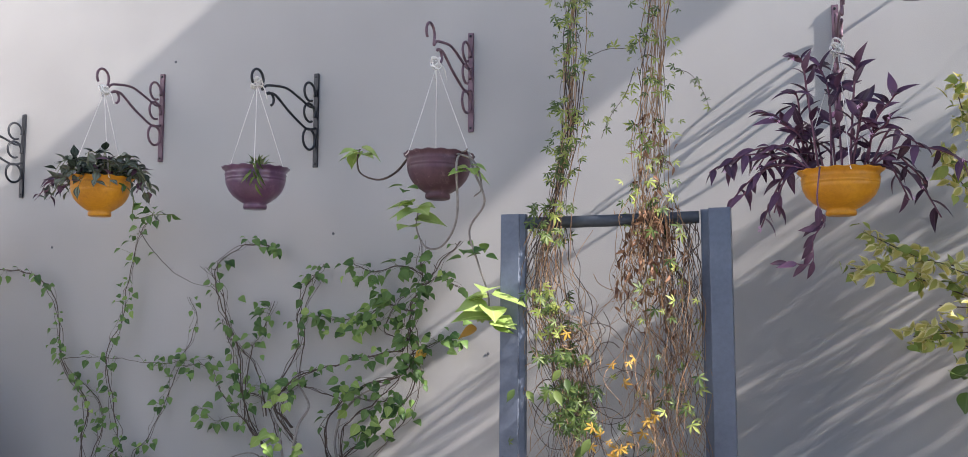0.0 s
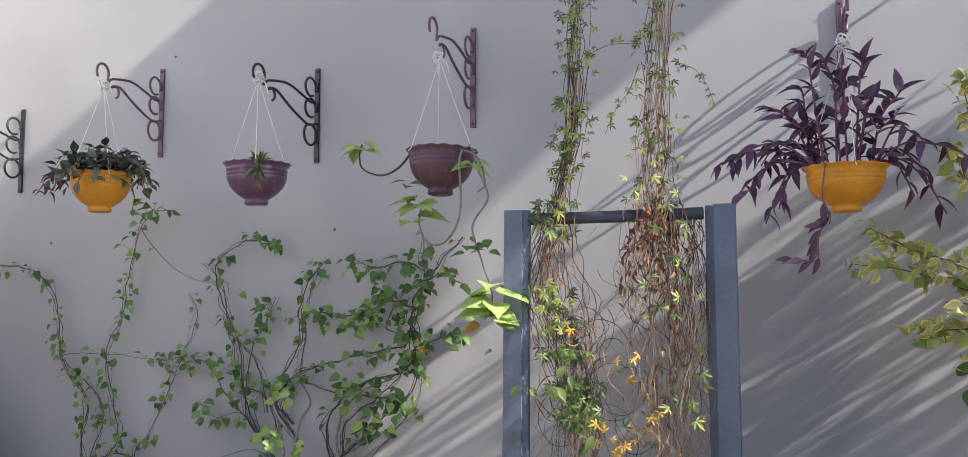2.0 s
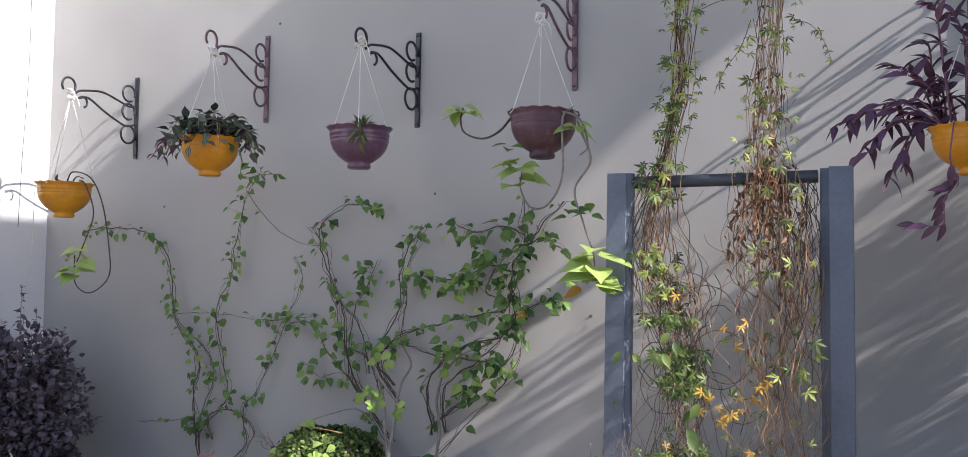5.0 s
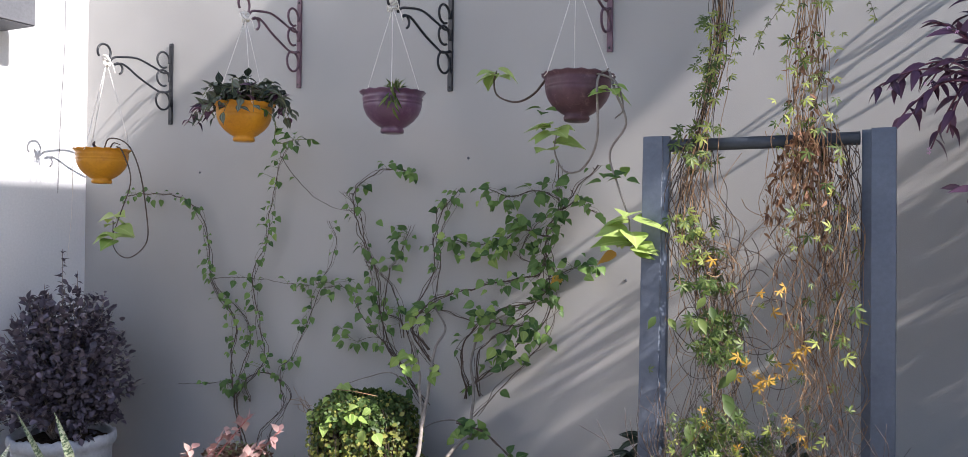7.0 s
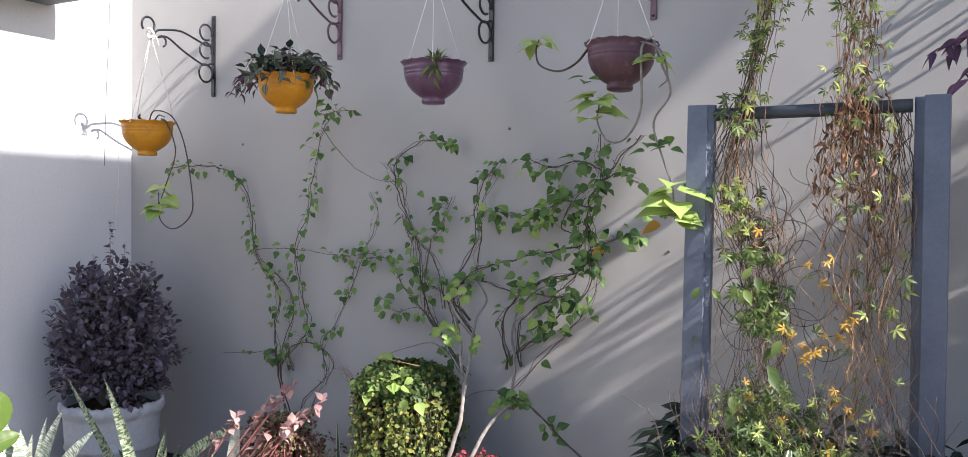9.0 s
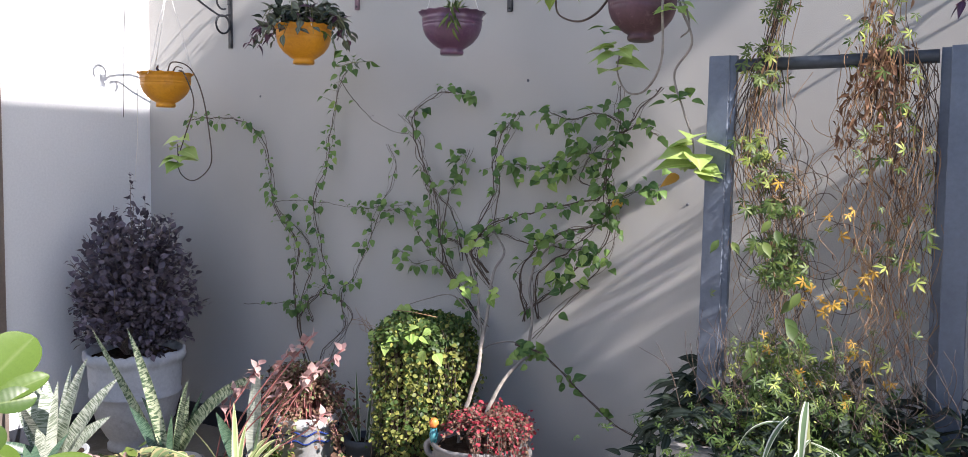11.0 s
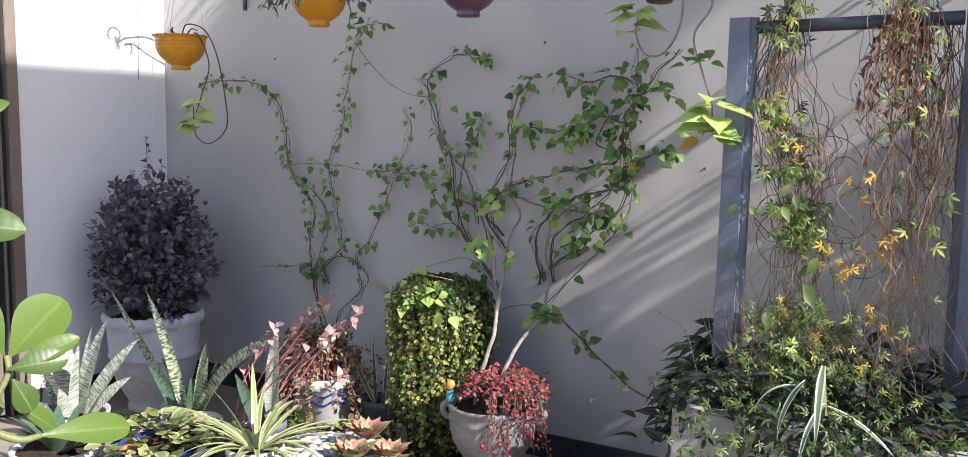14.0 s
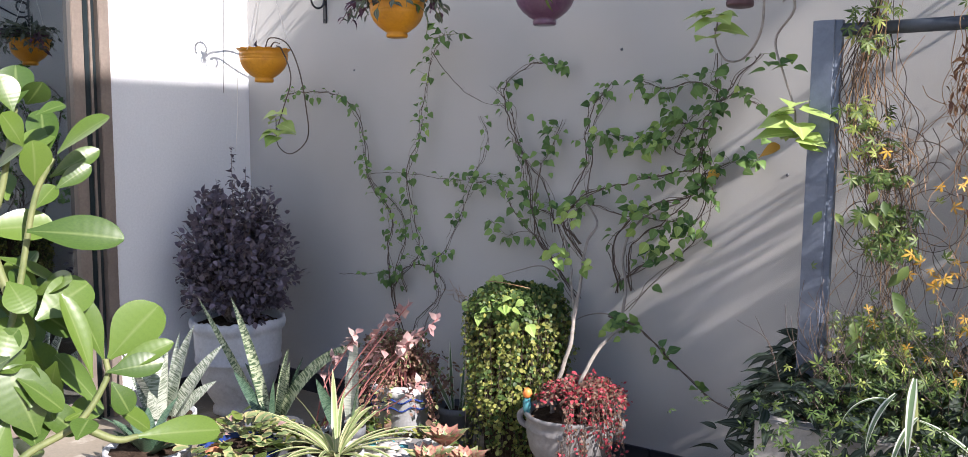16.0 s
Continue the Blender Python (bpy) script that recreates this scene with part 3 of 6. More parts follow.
def hanging_bowl(x, y, z, mat, label, tie, tilt=(0, 0), spin=0.0, low=1.0):
    """A bowl whose foot is at x, y, z, and its cords up to the tie."""
    t = thing("hanging_bowl", label, "hanging pot", "hanging bowls", at=(x, y, z))
    part("bowl", bowl_mesh(mat), t, m=pose(0, 0, 0, tilt[0], tilt[1], spin) @ Matrix.Diagonal((1, 1, low, 1)))
    part("soil", disc("soil", 0.104, 0.138 * low, M_SOIL), t, "dark potting soil")
    knot = Vector(tie) - Vector((x, y, z))
    loops = []
    for k in range(5):
        c = knot + Vector((0, 0, 0.005)) + jitter(0.008)
        a0 = rng.uniform(0, 6)
        loops.append((smooth_line([c + Vector((0.016 * math.cos(a0 + q * 1.2), 0.012 * math.sin(a0 + q * 1.2), 0.018 * math.sin(q * 1.2))) for q in range(6)], 4), 0.0032, 0.0028))
    for k in range(2):
        loops.append((smooth_line([knot, knot + Vector((0.03 * (k - 0.3), 0.012, -0.008)), knot + Vector((0.045 * (k - 0.3), 0.02, -0.05))], 4), 0.003, 0.002))
    tied = part("knot", tubes("knot", loops, M_ROPE, 6), t, "knotted white cord")
    for k in range(3):
        a = radians(spin + 35 + 120 * k)
        rim = Vector((0.119 * math.cos(a), 0.119 * math.sin(a), 0.152 * low))
        down = rim + Vector((0.012 * math.cos(a), 0.012 * math.sin(a), -0.012))
        part("cord", tubes("cord", [([knot, knot.lerp(rim, 0.5) + jitter(0.002), rim, down], 0.0016, 0.0016)], M_ROPE, 5), tied)
    return t


wall_bracket(-3.507, 2.332, M_BLACK, "black iron scrolled bracket screwed to the wall")
wall_bracket(-2.728, 2.462, M_MAUVE, "mauve painted iron scrolled bracket screwed to the wall", 4)
wall_bracket(-1.953, 2.400, M_BLACK, "glossy black iron scrolled bracket screwed to the wall", -4)
wall_bracket(-1.271, 2.506, M_MAUVE, "dark mauve iron scrolled bracket with bowl on its lower curl", -1.5)
wall_bracket(0.062, 2.475, M_MAUVE, "mauve iron scrolled bracket seen behind trailing purple plant")
P0, P1, P2, P3, P4 = (-3.521, -0.39, 1.628), (-2.69, -0.40, 1.786), (-1.985, -0.39, 1.792), (-1.255, -0.39, 1.804), (0.04, -0.39, 1.706)
hanging_bowl(*P0, M_YELLOW, "yellow glazed hanging bowl with a trailing vine", (-3.507, -0.385, 2.175), spin=10)
hanging_bowl(*P1, M_YELLOW, "yellow glazed hanging bowl full of wandering foliage", (-2.703, -0.385, 2.295), spin=50)
hanging_bowl(*P2, M_PURPLE, "purple painted hanging bowl with a small grassy tuft", (-1.985, -0.395, 2.262), spin=25)
hanging_bowl(*P3, M_PLUM, "plum painted hanging bowl with long lime vine", (-1.277, -0.35, 2.290), (0, 3), spin=80)
hanging_bowl(*P4, M_YELLOW, "yellow glazed hanging bowl overflowing with purple foliage", (0.045, -0.385, 2.215), spin=5, low=0.88)


# ---- plants in the bowls ----
def spray(parent, origin, count, reach, mat_stem, mats, shape, size, lift=0.6, leaves=7, droop=0.5, r=0.002, sweep=None):
    """Stems that rise from a pot and fall over its rim, each with leaves along it."""
    lines = []
    for k in range(count):
        a = 2 * math.pi * (k + rng.random() * 0.8) / count if sweep is None else radians(rng.uniform(*sweep))
        out = Vector((math.cos(a), math.sin(a), 0))
        ln = reach * rng.uniform(0.6, 1.15)
        p = Vector(origin) + out * rng.uniform(0.0, 0.05)
        up = lift * rng.uniform(0.5, 1.2)
        pts = [p, p + out * ln * 0.35 + Z * ln * up * 0.6, p + out * ln * 0.7 + Z * ln * (up * 0.8 - droop * 0.3), p + out * ln + Z * ln * (up * 0.6 - droop)]
        line = smooth_line([q + jitter(0.008) for q in pts], 5)
        lines.append((line, r, r * 0.6))
        for j in range(leaves):
            t = 0.15 + 0.85 * (j + rng.random() * 0.7) / leaves
            pos, d = along(line, min(t, 1.0))
            side = d.cross(Z)
            side = side.normalized() if side.length > 0.01 else Vector((1, 0, 0))
            ahead = d * 0.5 + side * (1 if j % 2 else -1) * 0.5 + jitter(0.75) + Z * 0.15
            add_leaf(parent, shape, rng.choice(mats), orient(pos, ahead, Z + jitter(0.6), size * rng.uniform(0.7, 1.2)))
    each("stem", lines, mat_stem, 5, parent)


def plant(name, label, category, base, group=""):
    return thing(name, label, category, group, at=base)


def local(p, base):
    return [Vector(q) - Vector(base) for q in p]


# wandering plant in the second bowl
b = (P1[0], P1[1], P1[2] + 0.145)
pl = plant("wandering_plant", "dark striped wandering plant spilling over a yellow bowl", "plant", b)
spray(pl, (0, 0, 0), 30, 0.14, M_GSTEM, [L_WANDER, L_WANDER, L_ZEBRA], "oval", 0.046, 0.95, 9, 0.35)
spray(pl, (0.04, 0, 0), 14, 0.17, M_GSTEM, [L_WANDER, L_PURPLE, L_WANDER], "oval", 0.048, 0.5, 9, 0.6)
spray(pl, (-0.08, 0, 0), 5, 0.17, M_PSTEM, [L_PURPLE, L_WANDER], "lance", 0.055, 0.25, 8, 0.6, sweep=(150, 220))
tr = [smooth_line(local([(-2.6, -0.40, 1.93), (-2.53, -0.40, 1.86), (-2.56, -0.36, 1.78), (-2.47, -0.35, 1.79), (-2.38, -0.35, 1.79)], b), 6)]
part("trailing_stem", tubes("trailing_stem", [(tr[0], 0.002, 0.0014)], M_GSTEM), pl)
for k in range(26):
    pos, d = along(tr[0], rng.random())
    add_leaf(pl, "oval" if k % 3 else "lance", L_WALLVINE if k % 3 else L_WANDER, orient(pos, jitter(1) - Z * 0.3, jitter(0.6) - Vector((0, 1, 0)), rng.uniform(0.03, 0.05)))

# grassy tuft in the third bowl
b = (P2[0] + 0.035, P2[1] - 0.04, P2[2] + 0.14)
pl = plant("grassy_tuft", "small green grassy tuft in a purple bowl", "plant", b)
for k in range(46):
    a, e = rng.uniform(0, 6.28), rng.uniform(0.5, 1.5)
    add_leaf(pl, "lance", rng.choice([L_FINGER, L_WALLVINE, L_SUCC]), orient(jitter(0.012), (math.cos(a) * math.cos(e), math.sin(a) * math.cos(e), math.sin(e)), Z + jitter(0.4), rng.uniform(0.04, 0.075), 0.6))
for k in range(14):
    add_leaf(pl, "lance", L_FINGER, orient(Vector((0.035, -0.072, 0.015 - 0.005 * k)) + jitter(0.012), jitter(0.6) - Z, Vector((0, -1, 0)), rng.uniform(0.04, 0.06), 0.6))

# purple plant in the last bowl
b = (P4[0], P4[1], P4[2] + 0.145)
pl = plant("purple_heart_plant", "purple trailing plant with pink flowers in a yellow bowl", "plant", b)
TIPS = [(-0.08, 2.18), (-0.19, 2.05), (-0.14, 1.99), (-0.10, 2.07), (-0.01, 2.17), (0.09, 2.15), (0.05, 2.10), (0.19, 2.04), (0.17, 1.97), (0.27, 1.89), (0.37, 1.84), (0.32, 1.70), (0.23, 1.75),
        (-0.34, 1.85), (-0.29, 1.86), (-0.31, 1.71), (-0.20, 1.86), (-0.15, 1.72), (-0.19, 1.68), (0.02, 2.02), (0.10, 2.02), (-0.05, 2.0), (0.12, 1.93), (-0.09, 1.92), (0.28, 1.80), (-0.25, 1.76)]
O4 = Vector(b)
for k, (tx, tz) in enumerate(TIPS):
    e = Vector((tx, -0.42 + rng.uniform(-0.10, 0.12), tz)) - O4
    side = abs(e.x)
    s0 = Vector((max(-0.08, min(0.08, e.x * 0.5)), rng.uniform(-0.05, 0.05), -0.01))
    rise = max(0.0, e.z) * 0.35 + (0.07 if e.z < 0.08 else 0.0)
    line = smooth_line([s0, s0.lerp(e, 0.35) + Z * rise + jitter(0.012), s0.lerp(e, 0.72) + Z * rise * 0.7 + jitter(0.012), e], 6)
    part("stem", tubes("stem", [(line, 0.0036, 0.0022)], M_PSTEM), pl)
    steps = max(7, int(13 * (e - s0).length / 0.3))
    for j in range(steps):
        t = 0.04 + 0.96 * (j + 0.4 * rng.random()) / steps
        pos, d = along(line, min(t, 1.0))
        q = j * 2.5 + k
        out = Vector((math.cos(q), 0.7 * math.sin(q), rng.uniform(-0.25, 0.45)))
        add_leaf(pl, "lance", L_PURPLE, orient(pos, d * 0.75 + out + (-Z * 0.35 if e.z < 0.05 else Z * 0.15), Z * 0.8 - Vector((0, 0.5, 0)) + jitter(0.6), rng.uniform(0.05, 0.085)))
    if k % 2 == 0:
        for j in range(2):
            part("flower", mesh("flower", *SHAPES["finger"][:2], M_PINK), pl, "small pink flower", orient(e + jitter(0.012), jitter(1), Vector((0, -1, 0.5)), 0.012))
tr = smooth_line(local([(-0.02, -0.5, 1.84), (-0.03, -0.51, 1.74), (-0.015, -0.5, 1.68), (-0.045, -0.5, 1.63), (-0.05, -0.5, 1.56), (-0.12, -0.5, 1.565)], b), 6)
part("trailing_stem", tubes("trailing_stem", [(tr, 0.0026, 0.0016)], M_PSTEM), pl)
for k in range(11):
    pos, d = along(tr, 0.25 + 0.75 * k / 10)
    add_leaf(pl, "lance", L_PURPLE, orient(pos, d + jitter(0.9), jitter(0.5) - Vector((0, 1, 0)), rng.uniform(0.05, 0.08)))


def lime_cluster(parent, pos, count, size, out=0.05, mat=L_LIME):
    for k in range(count):
        a = 2 * math.pi * k / count + rng.uniform(-0.4, 0.4)
        d = Vector((math.cos(a), -0.25 + 0.6 * math.sin(a), rng.uniform(-0.28, 0.1)))
        p = Vector(pos) + Vector((0, 0, rng.uniform(-out, out))) + d * 0.01
        add_leaf(parent, "heart", mat, orient(p, d, Z + Vector((0.15, -0.35, 0)) + jitter(0.25), size * rng.uniform(0.75, 1.2)))


# lime vine of the fourth bowl
b = (P3[0], P3[1], P3[2] + 0.145)
pl = plant("lime_vine", "bare-stemmed vine with lime heart leaves in a plum bowl", "plant", b)
w = [smooth_line(local(q, b), 7) for q in (
    [(-1.36, -0.40, 1.955), (-1.40, -0.42, 1.90), (-1.46, -0.43, 1.875), (-1.53, -0.43, 1.90), (-1.55, -0.42, 1.95), (-1.54, -0.42, 1.99)],
    [(-1.16, -0.42, 1.955), (-1.145, -0.50, 1.90), (-1.15, -0.48, 1.73), (-1.21, -0.45, 1.64), (-1.28, -0.43, 1.635), (-1.32, -0.42, 1.70), (-1.315, -0.42, 1.76)],
    [(-1.13, -0.42, 1.955), (-1.09, -0.48, 1.88), (-1.06, -0.46, 1.78), (-1.12, -0.44, 1.69), (-1.09, -0.44, 1.58), (-1.055, -0.44, 1.48), (-1.05, -0.44, 1.42)],
    [(-1.20, -0.44, 1.96), (-1.10, -0.46, 1.92), (-1.07, -0.46, 1.83), (-1.10, -0.45, 1.80)],
    [(-1.34, -0.36, 1.955), (-1.25, -0.40, 1.97), (-1.15, -0.44, 1.955), (-1.12, -0.46, 1.96)])]
for k, q in enumerate(w):
    part("stem", tubes("stem", [(q, 0.0044, 0.0026)], M_BARK if k else M_STEM), pl)
o = Vector(b)
lime_cluster(pl, Vector((-1.54, -0.42, 1.985)) - o, 6, 0.075, 0.02)
lime_cluster(pl, Vector((-1.32, -0.43, 1.74)) - o, 9, 0.09, 0.06)
lime_cluster(pl, Vector((-1.11, -0.47, 1.89)) - o, 5, 0.075, 0.02)
lime_cluster(pl, Vector((-1.04, -0.46, 1.43)) - o, 12, 0.112, 0.065)
for q in ((-1.14, -0.44, 1.60), (-1.07, -0.44, 1.63), (-1.36, -0.43, 1.82)):
    lime_cluster(pl, Vector(q) - o, 4, 0.05, 0.03, L_WALLVINE)
add_leaf(pl, "heart", L_YELLOW, orient(Vector((-1.09, -0.45, 1.36)) - o, (-1, -0.2, -0.3), (0.2, -0.6, 1), 0.075), label="yellowed leaf")

# lime vine of the first bowl
b = (P0[0], P0[1], P0[2] + 0.145)
pl = plant("lime_vine", "looping vine with lime leaves in a yellow bowl", "plant", b)
o = Vector(b)
for q in ([(-3.50, -0.40, 1.78), (-3.44, -0.42, 1.825), (-3.33, -0.42, 1.795), (-3.255, -0.42, 1.68), (-3.21, -0.42, 1.5), (-3.195, -0.43, 1.37), (-3.30, -0.43, 1.30), (-3.39, -0.43, 1.34), (-3.40, -0.43, 1.46)],
          [(-3.42, -0.40, 1.79), (-3.35, -0.43, 1.765), (-3.295, -0.43, 1.64), (-3.34, -0.44, 1.50), (-3.40, -0.43, 1.40)],
          [(-3.44, -0.42, 1.78), (-3.38, -0.45, 1.80), (-3.33, -0.46, 1.79)]):
    part("stem", tubes("stem", [(smooth_line(local(q, b), 7), 0.0034, 0.0022)], M_STEM), pl)
lime_cluster(pl, Vector((-3.385, -0.43, 1.43)) - o, 11, 0.09, 0.075)
for k in range(5):
    add_leaf(pl, "oval", L_LORO, orient(Vector((-0.05, -0.01, 0.0)) + jitter(0.02), jitter(0.6) + Z, jitter(1), 0.035), "stub", "dark withered stub")


# ---- vines that climb the wall ----
def vine(parent, pts, r=0.0035, leaves=10, mats=(L_WALLVINE,), size=0.05, off=0.05, shape="lobed", bright=0.0, twin=True, t0=0.0, mat=M_STEM, reach=0.045):
    """A woody stem close to the wall through (x, z) points, with leaves on short stalks."""
    line = smooth_line([Vector((x, -off + rng.uniform(-0.012, 0.012), z)) + Vector((rng.uniform(-0.006, 0.006), 0, 0)) for x, z in pts], 7)
    q = rng.uniform(0, 50)
    line = [p + Vector((0.011 * noise.noise(p * 19 + Vector((q, 0, 0))), 0, 0.009 * noise.noise(p * 19 + Vector((q + 5, 0, 0))))) for p in line]
    part("stem", tubes("stem", [(line, r * 0.7, r * 0.4)], mat), parent)
    if twin:
        a = rng.uniform(0, 6)
        for w0, r2 in ((0.013, 0.45), (0.021, 0.3)):
            second = [p + Vector((w0 * math.sin(a + i * 0.37) + 0.022 * noise.noise(p * 11 + Vector((a * 9, 0, 0))), 0.006 * math.cos(a + i * 0.5), 0.004 * math.sin(a + i))) for i, p in enumerate(line)]
            part("stem", tubes("stem", [(second, r * r2, r * r2 * 0.5)], mat), parent)
            a += 2.1
    for k in range(max(2, len(line) // 5)):
        pos, d = along(line, rng.random())
        side = Vector((rng.choice((-1, 1)) * rng.uniform(0.4, 1), rng.uniform(-0.4, 0.1), rng.uniform(0.0, 0.9)))
        part("twig", tubes("twig", [([pos, pos + side * rng.uniform(0.012, 0.03)], r * 0.4, r * 0.2)], mat, 4), parent)
    stalks = []
    spots = [t0 + (1 - t0) * (j + rng.random()) / max(3, leaves // 5) for j in range(max(3, leaves // 5))]
    for k in range(int(leaves * 0.8)):
        t = rng.choice(spots) + rng.gauss(0, 0.016) if k % 4 else t0 + (1 - t0) * rng.random()
        t = max(0.0, t)
        pos, d = along(line, min(t, 1.0))
        a = rng.uniform(0, 6.28)
        away = Vector((math.cos(a), -abs(rng.gauss(0.35, 0.3)), 0.7 * math.sin(a)))
        tip = pos + away * reach * rng.uniform(0.3, 1.0)
        stalks.append(([pos, tip], 0.0008, 0.0007))
        ahead = Vector((math.cos(a) * 0.8, -0.35, -0.5 + 0.4 * math.sin(a))) + jitter(0.3)
        mt = rng.choice(mats) if rng.random() > bright else L_BRIGHT
        add_leaf(parent, shape, mt, orient(tip, ahead, Vector((0.35, -0.7, 0.8)) + jitter(0.7), size * rng.uniform(0.4, 1.05)))
    if stalks:
        each("stalk", stalks, M_GSTEM, 3, parent)
    return line


def tuft(parent, x, y, z, count, size, mats, spread=0.05, shape="lobed"):
    for k in range(int(count * 0.6)):
        a = rng.uniform(0, 6.28)
        p = Vector((x, y, z)) + Vector((rng.gauss(0, spread), rng.uniform(-0.03, 0.03), rng.gauss(0, spread * 0.7)))
        add_leaf(parent, shape, rng.choice(mats), orient(p, Vector((math.cos(a), -0.4, -0.45 + 0.4 * math.sin(a))), Vector((0.4, -0.7, 0.8)) + jitter(0.7), 0.78 * size * rng.uniform(0.6, 1.2)))


v1 = plant("climbing_vine", "thin woody vine with small green leaves climbing the wall", "vine", (0, 0, 0), "wall vines")
vine(v1, [(-2.95, 0.10), (-2.96, 0.30), (-3.03, 0.61), (-3.06, 0.84), (-3.04, 1.01), (-3.17, 1.18), (-3.20, 1.36), (-3.26, 1.50), (-3.40, 1.58), (-3.61, 1.60), (-3.75, 1.59)], 0.0042, 80, size=0.04, t0=0.25)
vine(v1, [(-2.93, 0.10), (-2.94, 0.36), (-3.02, 0.64), (-2.93, 0.77), (-2.86, 0.86), (-2.91, 1.05), (-2.94, 1.22), (-2.86, 1.38), (-2.84, 1.50), (-2.79, 1.72), (-2.72, 1.83)], 0.0038, 70, size=0.042, t0=0.3)
vine(v1, [(-2.78, 1.76), (-2.65, 1.62), (-2.52, 1.54), (-2.39, 1.51)], 0.0022, 0, twin=False)
vine(v1, [(-2.90, 0.3), (-2.91, 0.50), (-2.75, 0.64), (-2.77, 0.78), (-2.70, 0.90), (-2.60, 1.09), (-2.55, 1.23), (-2.49, 1.37), (-2.52, 1.47)], 0.003, 42, size=0.04, t0=0.35)
vine(v1, [(-3.18, 1.20), (-2.97, 1.21), (-2.72, 1.19), (-2.55, 1.20), (-2.38, 1.22)], 0.002, 44, size=0.042, twin=False)
vine(v1, [(-3.40, 0.69), (-3.19, 0.71), (-3.08, 0.72), (-3.02, 0.66)], 0.002, 18, size=0.042, twin=False)
vine(v1, [(-2.93, 0.65), (-2.96, 0.75), (-2.82, 0.78), (-2.73, 0.70), (-2.75, 0.61), (-2.82, 0.52), (-2.87, 0.40), (-2.9, 0.2)], 0.003, 3, size=0.04)
vine(v1, [(-3.04, 0.66), (-3.00, 0.80), (-2.95, 0.95), (-2.99, 1.05), (-3.08, 1.10), (-3.16, 1.18)], 0.003, 36, size=0.045)
for q in ((-3.03, 0.69), (-2.92, 0.93), (-3.08, 1.09), (-3.0, 1.03), (-2.83, 1.49), (-2.84, 1.37), (-2.75, 0.86), (-2.79, 1.64)):
    tuft(v1, q[0], -0.06, q[1], 7, 0.042, [L_WALLVINE, L_WALLVINE, L_BRIGHT], 0.03)

v2 = plant("climbing_vine", "woody vine with green leaves fanning over the wall", "vine", (0, 0, 0), "wall vines")
vine(v2, [(-2.02, 0.72), (-2.18, 0.93), (-2.23, 1.06), (-2.28, 1.24), (-2.34, 1.42), (-2.39, 1.58), (-2.31, 1.66), (-2.20, 1.69), (-2.10, 1.67)], 0.0042, 30, size=0.048, t0=0.2)
vine(v2, [(-2.05, 0.75), (-2.19, 0.93), (-2.32, 1.05), (-2.43, 1.18), (-2.55, 1.18)], 0.003, 26, size=0.048)
vine(v2, [(-1.97, 0.85), (-2.09, 1.04), (-2.0, 1.25), (-1.99, 1.40), (-1.95, 1.52), (-1.91, 1.57), (-1.88, 1.60)], 0.0038, 20, size=0.04, t0=0.4)
vine(v2, [(-2.10, 0.85), (-2.23, 0.98), (-2.21, 1.24), (-2.17, 1.32), (-2.10, 1.45)], 0.003, 14, size=0.05, t0=0.5)
vine(v2, [(-2.13, 0.99), (-2.18, 1.17), (-2.26, 1.27), (-2.32, 1.32), (-2.36, 1.48), (-2.44, 1.60)], 0.0032, 14, size=0.04)
vine(v2, [(-2.10, 0.90), (-2.23, 0.97), (-2.32, 0.98), (-2.38, 0.96), (-2.45, 1.02)], 0.002, 16, size=0.05, twin=False)
vine(v2, [(-2.06, 0.88), (-2.14, 1.05), (-2.25, 1.10), (-2.30, 1.25), (-2.35, 1.38)], 0.0032, 6, size=0.04)
vine(v2, [(-2.0, 0.9), (-2.06, 1.03), (-2.0, 1.14), (-1.96, 1.3), (-1.97, 1.42), (-1.91, 1.55)], 0.003, 10, size=0.035)
for q, n in (((-2.09, 1.67), 12), ((-2.15, 1.40), 22), ((-2.19, 1.30), 14), ((-2.38, 1.49), 8), ((-2.32, 1.17), 12), ((-2.28, 1.15), 12), ((-2.50, 1.18), 12), ((-2.40, 0.98), 16), ((-2.26, 1.05), 6), ((-1.93, 1.55), 8)):
    tuft(v2, q[0], -0.06, q[1], n, 0.052, [L_WALLVINE], 0.04)

# the two pale trunks that rise from the urn and feed the vines
v3 = plant("climbing_vine", "pale-trunked vine rooted in an urn, leafy on the wall", "vine", (0, 0, 0), "wall vines")


def limb(parent, pts, r0, r1, mat=M_BARK, name="trunk"):
    return part(name, tubes(name, [([p + 0.006 * Vector((noise.noise(p * 16), noise.noise(p * 16 + Vector((9, 0, 0))), 0)) for p in smooth_line(pts, 7)], r0 * 0.85, r1 * 0.7)], mat, 9), parent)


limb(v3, [(-1.89, -0.46, 0.33), (-1.88, -0.45, 0.458), (-1.845, -0.41, 0.616), (-1.87, -0.34, 0.717), (-1.94, -0.24, 0.80), (-2.02, -0.12, 0.90), (-2.10, -0.06, 1.0)], 0.0115, 0.005)
limb(v3, [(-1.868, -0.35, 0.70), (-1.885, -0.27, 0.83), (-1.90, -0.20, 0.97), (-1.90, -0.12, 1.05), (-1.98, -0.06, 1.12)], 0.009, 0.005)
limb(v3, [(-1.99, -0.23, 0.82), (-2.08, -0.22, 0.87), (-2.18, -0.22, 0.85), (-2.29, -0.24, 0.81)], 0.004, 0.002)
